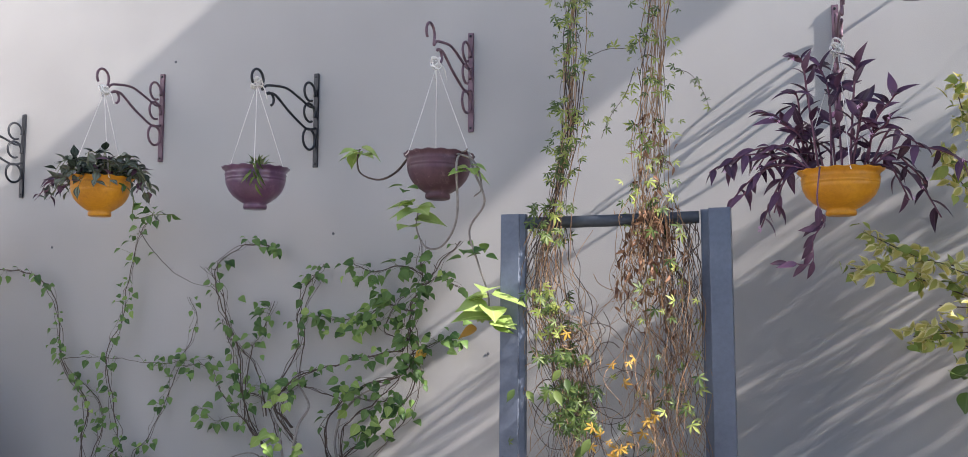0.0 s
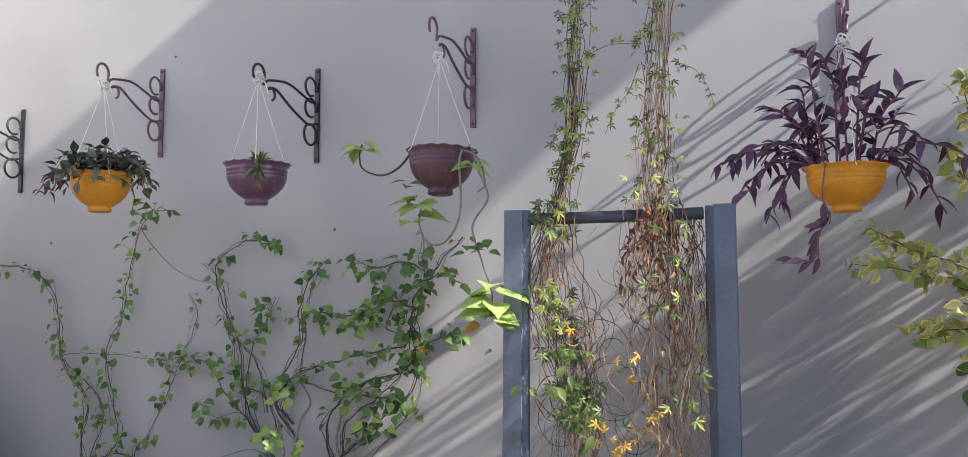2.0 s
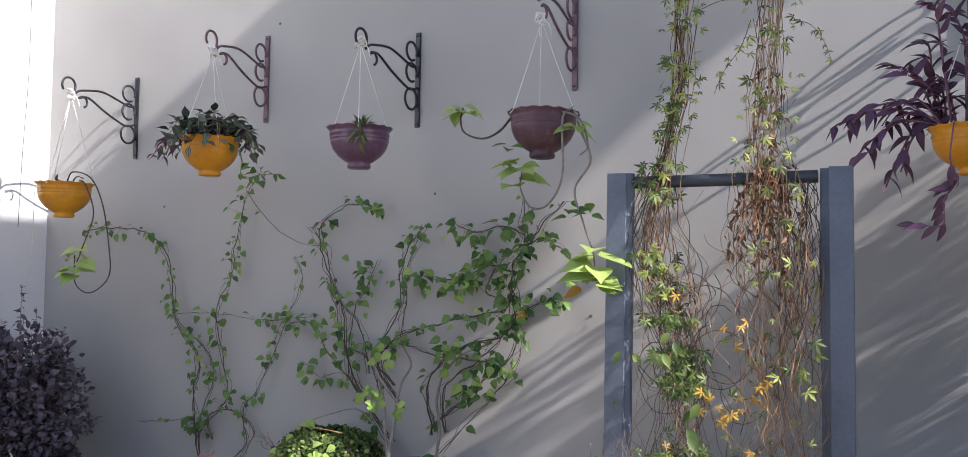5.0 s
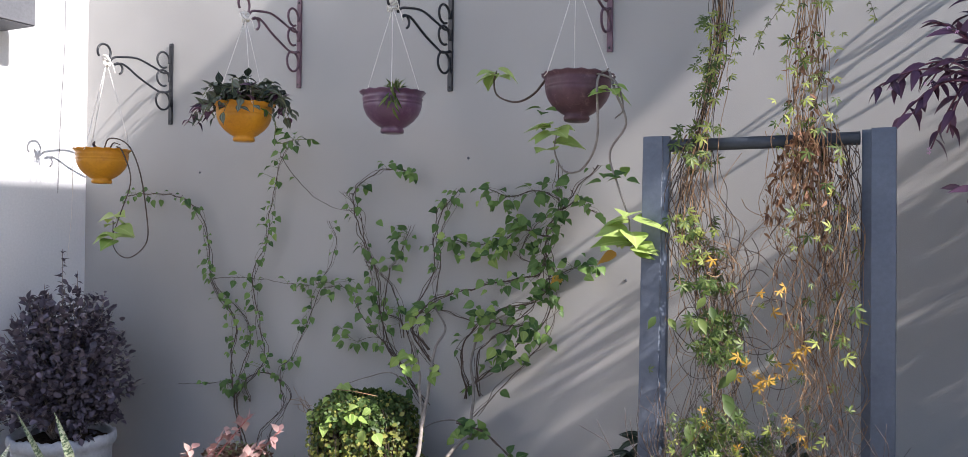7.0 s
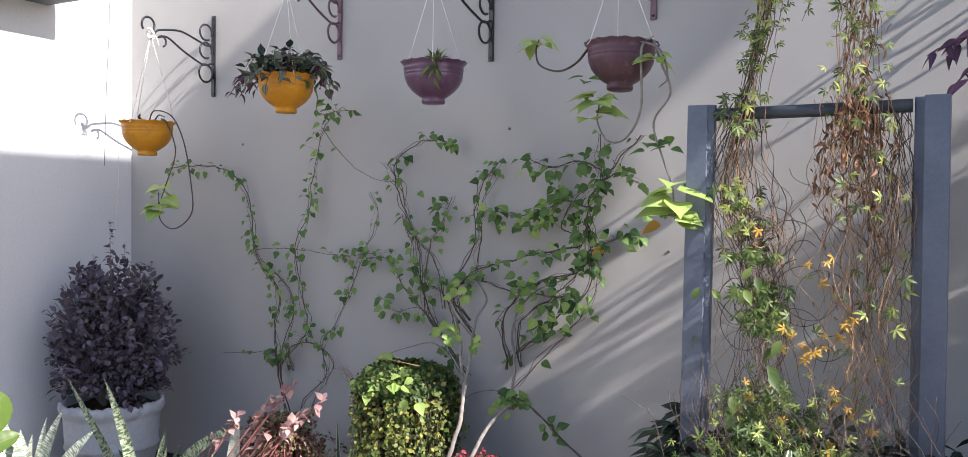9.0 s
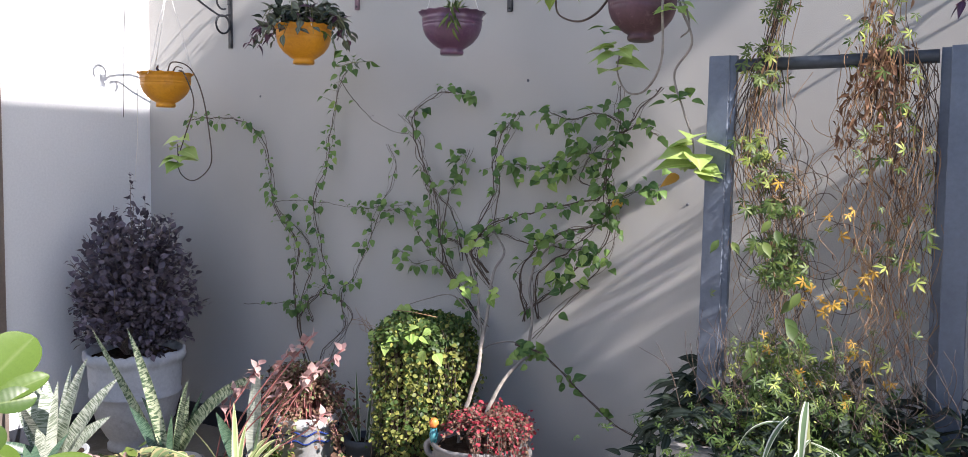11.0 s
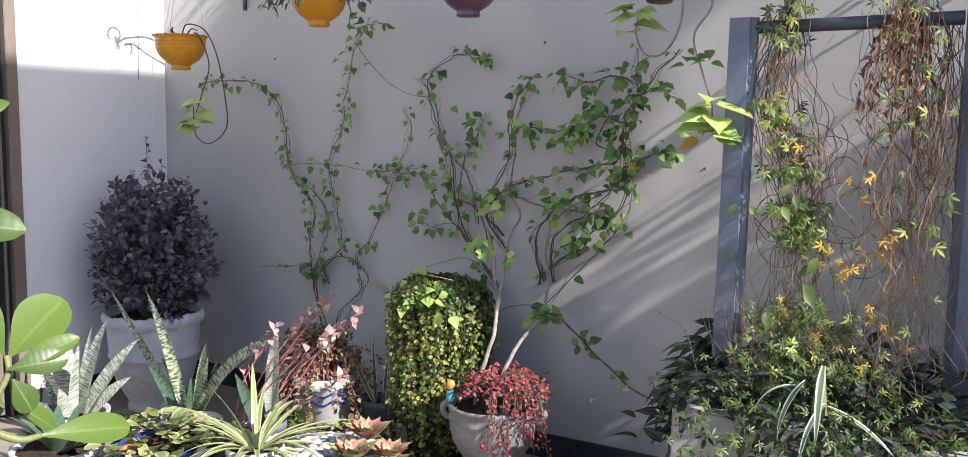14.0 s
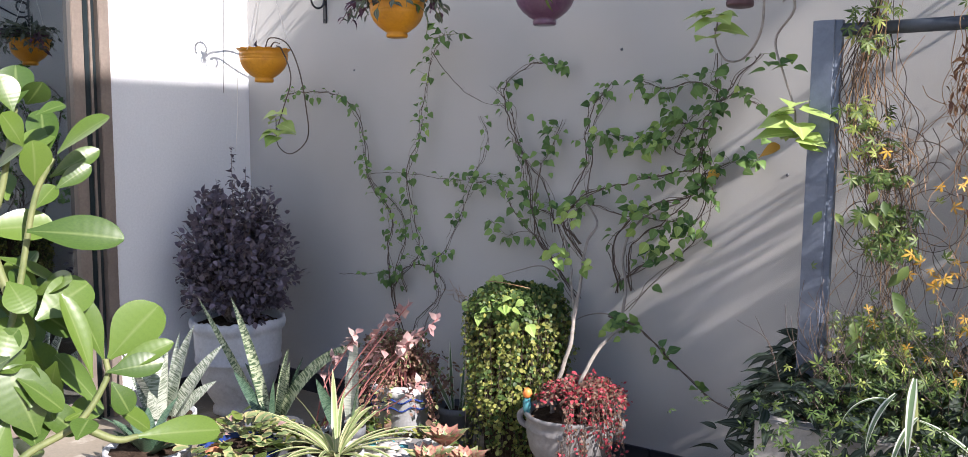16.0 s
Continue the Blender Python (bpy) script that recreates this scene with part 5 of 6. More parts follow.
for q in ([(0.7, -0.38, 1.2), (0.45, -0.36, 1.5), (0.25, -0.36, 1.58), (0.10, -0.36, 1.66)], [(0.7, -0.38, 1.25), (0.4, -0.36, 1.45), (0.2, -0.38, 1.53), (0.06, -0.38, 1.55)],
          [(0.8, -0.38, 1.2), (0.5, -0.4, 1.35), (0.28, -0.4, 1.36), (0.22, -0.4, 1.35)], [(0.8, -0.38, 1.5), (0.5, -0.36, 1.8), (0.40, -0.36, 1.95), (0.36, -0.36, 2.1)],
          [(0.8, -0.38, 1.4), (0.5, -0.36, 1.7), (0.38, -0.36, 1.78), (0.33, -0.36, 1.90)]):
    line = smooth_line(local(q, b), 6)
    lines.append((line, 0.003, 0.0012))
    for j in range(80):
        pos, d = along(line, 0.35 + 0.65 * rng.random())
        poses.append(orient(pos + jitter(0.03), jitter(1), Vector((0.5, -0.6, 0.7)) + jitter(0.5), rng.uniform(0.03, 0.055)))
each("branch", lines, M_STEM, 5, bush)
leaf_mass("leaves", "oval", [L_BOUG, L_BOUG, L_FINGER_P], poses, bush, "yellow-green leaves")
part("root", tubes("root", [(smooth_line([(0, 0, -0.02), (0.02, 0, 0.1), (0.0, 0, 0.3)]), 0.018, 0.01)], M_BARK, 8), bush)
gl = plant("glossy_shrub", "small glossy green shrub at the planter's edge", "shrub", (0.5, -0.6, 0.55))
part("stem", tubes("stem", [(smooth_line([(0, 0, 0), (-0.05, 0, 0.3), (-0.12, 0, 0.62), (-0.14, 0, 0.72)]), 0.006, 0.003)], M_STEM), gl)
for k in range(22):
    add_leaf(gl, "round", L_GLOSSY, orient(Vector((-0.12, 0, 0.66)) + jitter(0.08), jitter(1) + Vector((-0.2, -0.2, 0.3)), Z + jitter(0.5), rng.uniform(0.06, 0.09)))
# bamboo added out of view further along the wall, to throw the streaks of shade
bam = plant("shade_bamboo", "tall narrow-leaved bamboo added out of view to throw streaked shade", "bamboo", (1.25, -0.42, 0.55))
lines, poses = [], []
SHAPES["blade"] = leaf_shape([0.015, 0.04, 0.06, 0.065, 0.05, 0.03, 0.0], 0.25, 0.3)
for k in range(58):
    # the further from the wall, the higher the sprays reach
    out = 0.03 + 0.42 * ((k + rng.random()) / 58)
    x0 = rng.uniform(0.80, 1.9)
    low = rng.uniform(0.05, 1.45) if k % 3 else rng.uniform(1.0, 1.5 + 1.3 * min(out, 0.4))
    tip = Vector((x0 - 1.25, -out + 0.42, low + 0.68 * x0 - 0.55))
    line = smooth_line([(rng.uniform(-0.25, 0.25), rng.uniform(-0.1, 0.1), 0), tip * 0.55 + Vector((0, 0, 0.12)) + jitter(0.04), tip], 6)
    lines.append((line, 0.0045, 0.002))
    for j in range(7 if out < 0.2 else 34):
        pos = tip + Vector((rng.gauss(0, 0.10), rng.gauss(0, 0.03), rng.gauss(0, 0.06)))
        pos.y, pos.x = min(pos.y, 0.405), max(pos.x, -0.5)
        poses.append(orient(pos, Vector((rng.gauss(0, 0.4), rng.choice((-1, 1)) * rng.uniform(0.4, 1.0), rng.gauss(-0.05, 0.3))), jitter(1), rng.uniform(0.09, 0.19)))
each("cane", lines, M_GSTEM, 6, bam)
leaf_mass("leaves", "blade", [L_FINGER], poses, bam, "narrow leaves")
# small lamp body high on the wall
lamp = thing("wall_lamp", "small dark metal lamp fixed high on the wall", "lamp", at=(0.31, 0.0, 2.49))
part("lamp_body", lathe("lamp_body", [(0.03, -0.035), (0.052, -0.03), (0.062, -0.01), (0.052, 0.02), (0.02, 0.03)], M_BLACK, 24), lamp, m=pose(-0.02, -0.25, -0.06))
part("lamp_arm", tubes("lamp_arm", [(smooth_line([(0, 0, 0.03), (-0.005, -0.12, 0.05), (-0.018, -0.23, 0.02), (-0.02, -0.25, -0.04)], 5), 0.006, 0.005)], M_BLACK, 8), lamp)


for x, z in ((-2.665, 2.513), (-1.867, 1.729), (-3.315, 1.70), (-1.20, 1.255)):
    w = thing("wall_anchor", "small dark anchor hole in the stucco", "wall anchor", "wall anchors", at=(x, 0, z))
    part("plug", lathe("plug", [(0.0055, 0.0), (0.006, 0.001), (0.0045, 0.003), (0.002, 0.0025)], M_LEDGE, 10), w, m=pose(0, 0, 0, 90))


# ---- the pots along the wall's foot ----
BODY = {}


def pot(name, label, at, profile, mat, wave=None, soil=None, sides=48, group=""):
    t = thing(name, label, "pot", group, at=at)
    BODY[t.name] = part("body", lathe("body", profile, mat, sides, wave), t)
    if soil:
        part("soil", disc("soil", soil[0], soil[1], M_SOIL), t, "dark soil")
    return t


BIG = (-3.69, -0.44, 0.03)
pot("large_pot", "large pale grey pot with draped rim in the corner", BIG,
    [(0.88 * r, h) for r, h in [(0.13, 0.0), (0.145, 0.008), (0.145, 0.03), (0.132, 0.045), (0.155, 0.075), (0.20, 0.15), (0.222, 0.23), (0.228, 0.262), (0.235, 0.266), (0.235, 0.276), (0.229, 0.28), (0.235, 0.34), (0.238, 0.40),
     (0.240, 0.415), (0.253, 0.425), (0.259, 0.445), (0.254, 0.47), (0.243, 0.475), (0.222, 0.455), (0.215, 0.42), (0.05, 0.41)]], M_GREYPOT,
    lambda i, a: (0.004 * math.sin(13 * a) + 0.003 * math.sin(29 * a + 1) if 13 < i < 18 else 0.0, (0.004 * math.sin(9 * a + 1) + 0.003 * math.sin(31 * a)) if 13 < i < 18 else 0.0), (0.19, 0.445), 110)
o = (BIG[0], BIG[1], BIG[2] + 0.44)
loro = plant("purple_bush", "dense dark purple-leaved bush in the large pot", "shrub", o)
lines, poses = [], []
for k in range(150):
    a, h = rng.uniform(0, 6.28), rng.random()
    z = 0.05 + 0.62 * h
    r = 0.33 * math.sin(math.pi * min(1.0, 0.22 + 0.70 * h)) ** 0.8 * rng.uniform(0.75, 1.12)
    e = Vector((r * math.cos(a), r * math.sin(a) * 0.9, z))
    e.x = max(e.x, -0.36)
    line = smooth_line([(0.04 * math.cos(a), 0.04 * math.sin(a), 0.0), e * 0.5 + Vector((0, 0, 0.06)) + jitter(0.03), e], 5)
    lines.append((line, 0.0035, 0.0012))
    for j in range(34):
        pos, d = along(line, 0.35 + 0.65 * rng.random())
        poses.append(orient(pos + jitter(0.03), d * 0.4 + jitter(0.9) + Z * 0.2, Z + jitter(0.8), rng.uniform(0.028, 0.05)))
for top, n in (((-0.02, 0.0, 0.86), 36), ((0.2, 0.05, 0.68), 22), ((-0.34, -0.02, 0.55), 24), ((0.13, -0.1, 0.72), 20), ((-0.14, 0.0, 0.70), 20), ((0.02, 0.05, 0.76), 26)):
    line = smooth_line([(0, 0, 0.2), (top[0] * 0.7, top[1], top[2] * 0.6), top], 7)
    lines.append((line, 0.003, 0.001))
    for j in range(n):
        pos, d = along(line, 0.5 + 0.5 * j / n)
        poses.append(orient(pos, jitter(1) + Z * 0.25, Z + jitter(0.5), rng.uniform(0.03, 0.05) * (1.1 - 0.5 * j / n)))
each("branch", lines, M_TWIG, 5, loro)
leaf_mass("leaves", "oval", [L_LORO], poses, loro, "dark purple leaves")

# creeping plant over a tall pot
MOSS = (-2.165, -0.30, 0.03)
tall = pot("tall_pot", "tall dark pot hidden under creeping foliage", MOSS, [(0.11, 0.0), (0.125, 0.2), (0.14, 0.58), (0.145, 0.69), (0.135, 0.70), (0.1, 0.68)], M_SOIL, None, (0.13, 0.69), 32)
o = (MOSS[0], MOSS[1], MOSS[2] + 0.68)
moss = plant("creeping_plant", "bright green creeping plant cascading over a tall pot", "plant", o)
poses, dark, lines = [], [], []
CLUMPS = [(rng.uniform(0, 6.28), rng.uniform(0.25, 0.70), rng.uniform(-0.025, 0.03)) for k in range(72)]
for k in range(290):
    a, ln, fat = CLUMPS[k % 72]
    a += rng.gauss(0, 0.10)
    ln = ln * rng.uniform(0.55, 1.05) if math.cos(a - 4.2) > -0.3 else rng.uniform(0.15, 0.4)
    r0 = rng.uniform(0.05, 0.14)
    c, s = math.cos(a), math.sin(a)
    R = 0.168 + 0.014 * math.sin(3 * a + 1) + rng.uniform(-0.02, 0.02) + fat
    pts = [Vector((r0 * c, r0 * s, 0.06 + 0.03 * (1 - r0 / 0.14))), Vector((R * 0.9 * c, R * 0.9 * s, 0.035)), Vector((R * c, R * s, -0.06)), Vector((R * c, R * s, -0.06 - ln * 0.5)) + jitter(0.012), Vector((R * 0.93 * c, R * 0.93 * s, -0.06 - ln)) + jitter(0.02)]
    line = smooth_line(pts, 5)
    lines.append((line, 0.0011, 0.0008))
    for j in range(48):
        pos, d = along(line, rng.random())
        m = orient(pos + jitter(0.012) + Vector((c, s, 0)) * rng.uniform(-0.005, 0.016), jitter(1) + Vector((c, s, -0.3)) * 0.5, Vector((c, s, 0.5)) + jitter(0.6), rng.uniform(0.010, 0.024))
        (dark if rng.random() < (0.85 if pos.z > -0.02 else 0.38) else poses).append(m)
each("runner", lines, M_STEM, 3, moss)
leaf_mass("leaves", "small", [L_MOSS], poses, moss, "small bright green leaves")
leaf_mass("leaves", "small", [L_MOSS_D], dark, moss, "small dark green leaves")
for k in range(26):
    add_leaf(moss, "lobed", L_BRIGHT, orient(Vector((0.02, -0.17, 0.03)) + Vector((rng.gauss(0, 0.07), rng.gauss(0, 0.02), rng.gauss(0, 0.02))), jitter(0.8) - Z * 0.3, Vector((0.3, -0.6, 0.9)) + jitter(0.3), rng.uniform(0.04, 0.06)))
part("white_cane", tubes("white_cane", [([Vector((-0.10, -0.05, 0.10)), Vector((0.0, -0.07, 0.105)), Vector((0.13, -0.09, 0.10))], 0.0018, 0.0018)], M_DRY), moss, "thin pale cane")
lines = []
for k in range(7):
    s0 = Vector((-0.17, -0.10, 0.02)) + jitter(0.02)
    lines.append((smooth_line([s0, s0 + Vector((-0.02, -0.01, 0.03)) + jitter(0.015), s0 + Vector((-0.05, -0.02, 0.06)) + jitter(0.04)], 4), 0.0011, 0.0007))
part("dry_sprig", tubes("dry_sprig", lines, M_DRY, 4), moss, "dry pale sprig")

# urn with crimson speckled plant
URN = (-1.816, -0.45, 0.08)
urn = pot("urn", "weathered grey clay urn bowl with small handles", URN,
          [(0.81 * r, 1.08 * h + 0.004) for r, h in [(0.105, -0.05), (0.11, -0.04), (0.105, 0.012), (0.09, 0.03), (0.075, 0.05), (0.085, 0.065), (0.14, 0.095), (0.182, 0.15), (0.198, 0.20), (0.200, 0.225), (0.205, 0.232), (0.198, 0.24), (0.200, 0.262), (0.212, 0.272), (0.206, 0.284), (0.186, 0.276), (0.178, 0.24), (0.05, 0.23)]], M_URN, None, (0.145, 0.286))
for a in (200, 20):
    c, s = math.cos(radians(a)), math.sin(radians(a))
    part("handle", tubes("handle", [(smooth_line([(0.16 * c, 0.16 * s, 0.235), (0.184 * c, 0.184 * s, 0.25), (0.19 * c, 0.19 * s, 0.277), (0.17 * c, 0.17 * s, 0.298)], 5), 0.012, 0.012)], M_URN, 8), BODY[urn.name])
o = (URN[0], URN[1], URN[2] + 0.285)
pk = plant("crimson_plant", "crimson speckled leafy plant spilling from the urn", "plant", o)
lines, poses = [], []
for k in range(210):
    a = rng.uniform(0, 6.28)
    c, s = math.cos(a), math.sin(a)
    R = rng.uniform(0.05, 0.18)
    e = Vector((R * c + 0.06, R * s - 0.03, 0.11 * (1 - (R / 0.20) ** 2) - (0.24 * rng.random() if R > 0.12 and s < 0.3 and c > -0.2 else 0.0) + 0.02 + 0.05 * rng.random() ** 3))
    line = smooth_line([(0.06 * c + 0.03, 0.06 * s, 0), (R * 0.7 * c + 0.05, R * 0.7 * s, 0.11), e], 5)
    lines.append((line, 0.0016, 0.001))
    for j in range(24):
        pos, d = along(line, 0.35 + 0.65 * rng.random())
        poses.append(orient(pos + jitter(0.016), jitter(1) + d * 0.3, Vector((0.2, -0.5, 0.9)) + jitter(0.6), rng.uniform(0.010, 0.019)))
each("stem", lines, M_STEM, 4, pk)
leaf_mass("leaves", "oval", [L_POLKA, L_POLKA_D, L_POLKA, L_POLKA_D, L_REDLEAF], poses, pk, "crimson and brown speckled leaves")
bird = thing("garden_ornament", "small orange and blue ornament on the urn's rim", "ornament", at=(URN[0] - 0.125, URN[1] - 0.10, URN[2] + 0.335))
base = part("base", lathe("base", [(0.006, -0.045), (0.014, -0.02), (0.017, 0.0), (0.012, 0.022)], M_AQUA, 14), bird, "teal base")
part("cap", lathe("cap", [(0.006, 0.0), (0.016, 0.008), (0.018, 0.02), (0.012, 0.034), (0.003, 0.038)], M_ORANGE, 14), base, "orange cap", pose(0, 0, 0.028, 25, 20))
orn = thing("garden_ornament", "small teal ornament among the crimson leaves", "ornament", at=(URN[0] + 0.09, URN[1] - 0.08, URN[2] + 0.375))
part("cap", lathe("cap", [(0.004, -0.1), (0.006, -0.01), (0.018, 0.0), (0.02, 0.012), (0.008, 0.022)], M_AQUA, 14), orn)


def snake_plant(label, at, leaves, mat, potted=None):
    t = plant("snake_plant", label, "plant", at, "snake plants")
    for h, ln, w_, r_, f_, mt in leaves:
        a = radians(h)
        strap(t, (0.025 * math.cos(a), 0.025 * math.sin(a), -0.02), a, ln * (1.15 if mat is L_SILVER else 1.0), w_ * (1.25 if mat is L_SILVER else 1.1), r_, f_, mt or mat, fold=0.4, roll=math.cos(a) * 72 + rng.uniform(-12, 12))
    return t


# positions and sizes of the smaller pots
def small_pot(label, at, r, h, mat, soil=True):
    return pot("flower_pot", label, at, [(r * 0.68, 0.0), (r * 0.72, 0.006), (r * 0.93, h * 0.86), (r * 1.02, h * 0.88), (r * 1.03, h), (r * 0.94, h), (r * 0.88, h * 0.86), (r * 0.2, h * 0.84)], mat,
               lambda i, a: (0.0012 * math.sin(5 * a), 0.0), (r * 0.9, h * 0.9) if soil else None, 40, "flower pots")


small_pot("small grey pot of a silver snake plant", (-3.60, -0.92, 0.03), 0.13, 0.13, M_GREYPOT)
snake_plant("broad silver banded snake plant", (-3.60, -0.92, 0.12), [(170, 0.40, 0.065, 30, 42, None), (190, 0.34, 0.07, 62, 72, None), (260, 0.38, 0.085, 68, 62, None), (330, 0.40, 0.085, 66, 58, None), (20, 0.42, 0.075, 62, 46, None),
                                                               (90, 0.36, 0.07, 80, 84, None), (-50, 0.27, 0.06, 45, 50, None), (140, 0.3, 0.07, 70, 66, None), (210, 0.44, 0.075, 76, 80, None), (0, 0.46, 0.08, 74, 60, None), (300, 0.34, 0.08, 82, 88, None), (180, 0.36, 0.06, 48, 66, None), (15, 0.3, 0.06, 50, 34, None), (230, 0.2, 0.05, 40, 20, L_DARKSTRAP), (-70, 0.24, 0.05, 30, 5, L_DARKSTRAP)], L_SILVER)
small_pot("small dark pot of a banded snake plant", (-3.05, -0.78, 0.03), 0.12, 0.15, M_LEDGE)
snake_plant("tall yellow-green banded snake plant", (-3.05, -0.78, 0.17), [(175, 0.74, 0.045, 46, 40, None), (178, 0.60, 0.05, 76, 52, None), (20, 0.36, 0.045, 86, 80, None), (-10, 0.40, 0.05, 76, 74, None), (4, 0.66, 0.06, 68, 14, None),
                                                                    (165, 0.36, 0.05, 70, 10, L_DARKSTRAP), (190, 0.3, 0.05, 60, 40, L_DARKSTRAP), (60, 0.3, 0.04, 82, 80, None), (-40, 0.26, 0.05, 76, 70, L_DARKSTRAP), (30, 0.34, 0.035, 74, 70, L_DARKSTRAP)], L_SNAKE)
small_pot("small dark pot behind the pink-stemmed plant", (-2.605, -0.80, 0.03), 0.07, 0.24, M_LEDGE)
snake_plant("pale silver-white snake plant", (-2.605, -0.80, 0.25), [(80, 0.42, 0.07, 88, 86, None), (200, 0.24, 0.05, 66, 60, L_DARKSTRAP), (-20, 0.26, 0.05, 70, 74, L_DARKSTRAP)], L_PALESTRAP)
small_pot("small dark pot of a striped dracaena", (-2.42, -0.34, 0.03), 0.08, 0.24, M_LEDGE)
snake_plant("thin white-edged upright strap plant", (-2.42, -0.34, 0.26), [(170, 0.30, 0.022, 84, 88, None), (10, 0.28, 0.022, 78, 70, None), (200, 0.22, 0.02, 66, 60, None), (-40, 0.2, 0.02, 60, 20, None), (90, 0.26, 0.02, 84, 80, None)], L_SPIDER_W)

# red-brown bush in a blue-white pot
RB = (-2.63, -0.45, 0.03)
rp = small_pot("white pot with blue wavy lines", RB, 0.13, 0.34, M_WHITE)
for k in range(2):
    part("blue_line", tubes("blue_line", [([Vector(((0.126 + 0.004 * k) * math.cos(a), (0.126 + 0.004 * k) * math.sin(a), 0.245 + 0.035 * k + 0.008 * math.sin(9 * a))) for a in (2 * math.pi * j / 72 for j in range(73))], 0.004, 0.004)], M_BLUE, 5), rp, "blue painted line")
o = (RB[0], RB[1], RB[2] + 0.32)
rbush = plant("red_leaf_bush", "bushy red-brown leafed plant in a white pot", "plant", o)
lines, poses = [], []
for k in range(110):
    a = rng.uniform(0, 6.28)
    R = rng.uniform(0.06, 0.29)
    e = Vector((R * math.cos(a) - 0.02, R * math.sin(a) * 0.85, 0.17 * (1 - (R / 0.31) ** 2) + rng.uniform(-0.08, 0.05) - (0.22 * rng.random() if R > 0.16 else 0)))
    line = smooth_line([(0.04 * math.cos(a), 0.04 * math.sin(a), -0.02), e * 0.6 + Vector((0, 0, 0.08)), e], 5)
    lines.append((line, 0.0018, 0.001))
    for j in range(30):
        pos, d = along(line, 0.3 + 0.7 * rng.random())
        poses.append(orient(pos + jitter(0.018), jitter(1) + d * 0.3, Z + jitter(0.7), rng.uniform(0.016, 0.028)))
each("stem", lines, M_RSTEM, 4, rbush)
leaf_mass("leaves", "oval", [L_REDLEAF, L_REDLEAF, L_POLKA_D, L_SUCC], poses, rbush, "red-brown leaves")

# pink-stemmed succulent leaning to the light
o = (-2.68, -0.76, 0.24)
small_pot("small grey pot of the pink-stemmed succulent", (o[0], o[1], 0.03), 0.08, 0.20, M_GREYPOT)
pink = plant("pink_stemmed_succulent", "leggy succulent with red stems and dusty pink leaves", "plant", o)
stems = ([(0, 0, 0), (0.12, 0.05, 0.20), (0.30, 0.10, 0.37), (0.46, 0.12, 0.53)], [(0.02, 0, 0), (0.14, 0.02, 0.22), (0.28, 0.04, 0.36), (0.40, 0.06, 0.47)], [(0.05, 0, 0), (0.17, 0.0, 0.15), (0.30, 0.0, 0.32), (0.38, 0.02, 0.44)],
         [(-0.02, 0, 0), (0.04, 0.02, 0.18), (0.12, 0.05, 0.32), (0.17, 0.06, 0.42)], [(-0.03, 0, 0), (-0.06, 0, 0.15), (-0.07, 0, 0.26), (0.0, 0.0, 0.33)], [(0.08, 0, 0.0), (0.22, -0.02, 0.10), (0.38, -0.02, 0.20), (0.46, 0, 0.28)], [(-0.03, 0.02, 0.0), (-0.10, 0.0, 0.18), (-0.12, 0, 0.24)],
         [(-0.06, -0.04, 0), (0.10, -0.04, 0.24), (0.28, -0.02, 0.46), (0.40, 0.0, 0.60)], [(-0.08, -0.04, 0), (0.05, -0.05, 0.22), (0.20, -0.05, 0.40), (0.31, -0.02, 0.54)], [(-0.04, -0.06, 0), (0.10, -0.08, 0.17), (0.24, -0.08, 0.30), (0.34, -0.08, 0.42)], [(-0.10, -0.06, 0), (-0.02, -0.08, 0.2), (0.10, -0.08, 0.36), (0.16, -0.06, 0.46)])
for q in stems:
    line = smooth_line([Vector(v) * 0.88 for v in q], 6)
    part("stem", tubes("stem", [(line, 0.0034, 0.0024)], M_RSTEM), pink, "red stem")
    for j in range(17 if len(q) == 4 else 5):
        pos, d = along(line, 0.72 + 0.28 * rng.random())
        add_leaf(pink, "oval", L_PINKLEAF, orient(pos, d * 0.5 + jitter(0.8), Z + jitter(0.5), rng.uniform(0.032, 0.05)))

# spider plant in a white pot
o = (-2.47, -1.0, 0.25)
small_pot("white pot of the spider plant", (o[0], o[1], 0.03), 0.10, 0.23, M_WHITE)
sp = plant("spider_plant", "cream-edged spider plant with arching leaves", "plant", o)
for k in range(44):
    h = k * 2.4 + rng.uniform(-0.2, 0.2)
    r_ = rng.uniform(4, 48) if k % 7 else 72
    strap(sp, (0.02 * math.cos(h), 0.02 * math.sin(h), -0.01), h, rng.uniform(0.20, 0.38), rng.uniform(0.018, 0.026), r_, r_ - rng.uniform(25, 75), L_SPIDER)

# white bowl, blue bowl, pebbles and rosettes
small_pot("white glazed bowl with a dark rosette plant", (-3.24, -1.25, 0.03), 0.16, 0.15, M_WHITE)
dr = plant("dark_rosette_plant", "dark banded rosette plant in a white bowl", "plant", (-3.24, -1.25, 0.16))
for k in range(24):
    h = k * 2.4
    strap(dr, (0.02 * math.cos(h), 0.02 * math.sin(h), -0.01), h, rng.uniform(0.14, 0.24), 0.05, rng.uniform(20, 75), rng.uniform(0, 40), L_DARKSTRAP)
small_pot("deep blue glazed bowl of green succulents", (-2.88, -1.10, 0.03), 0.15, 0.19, M_BLUE)
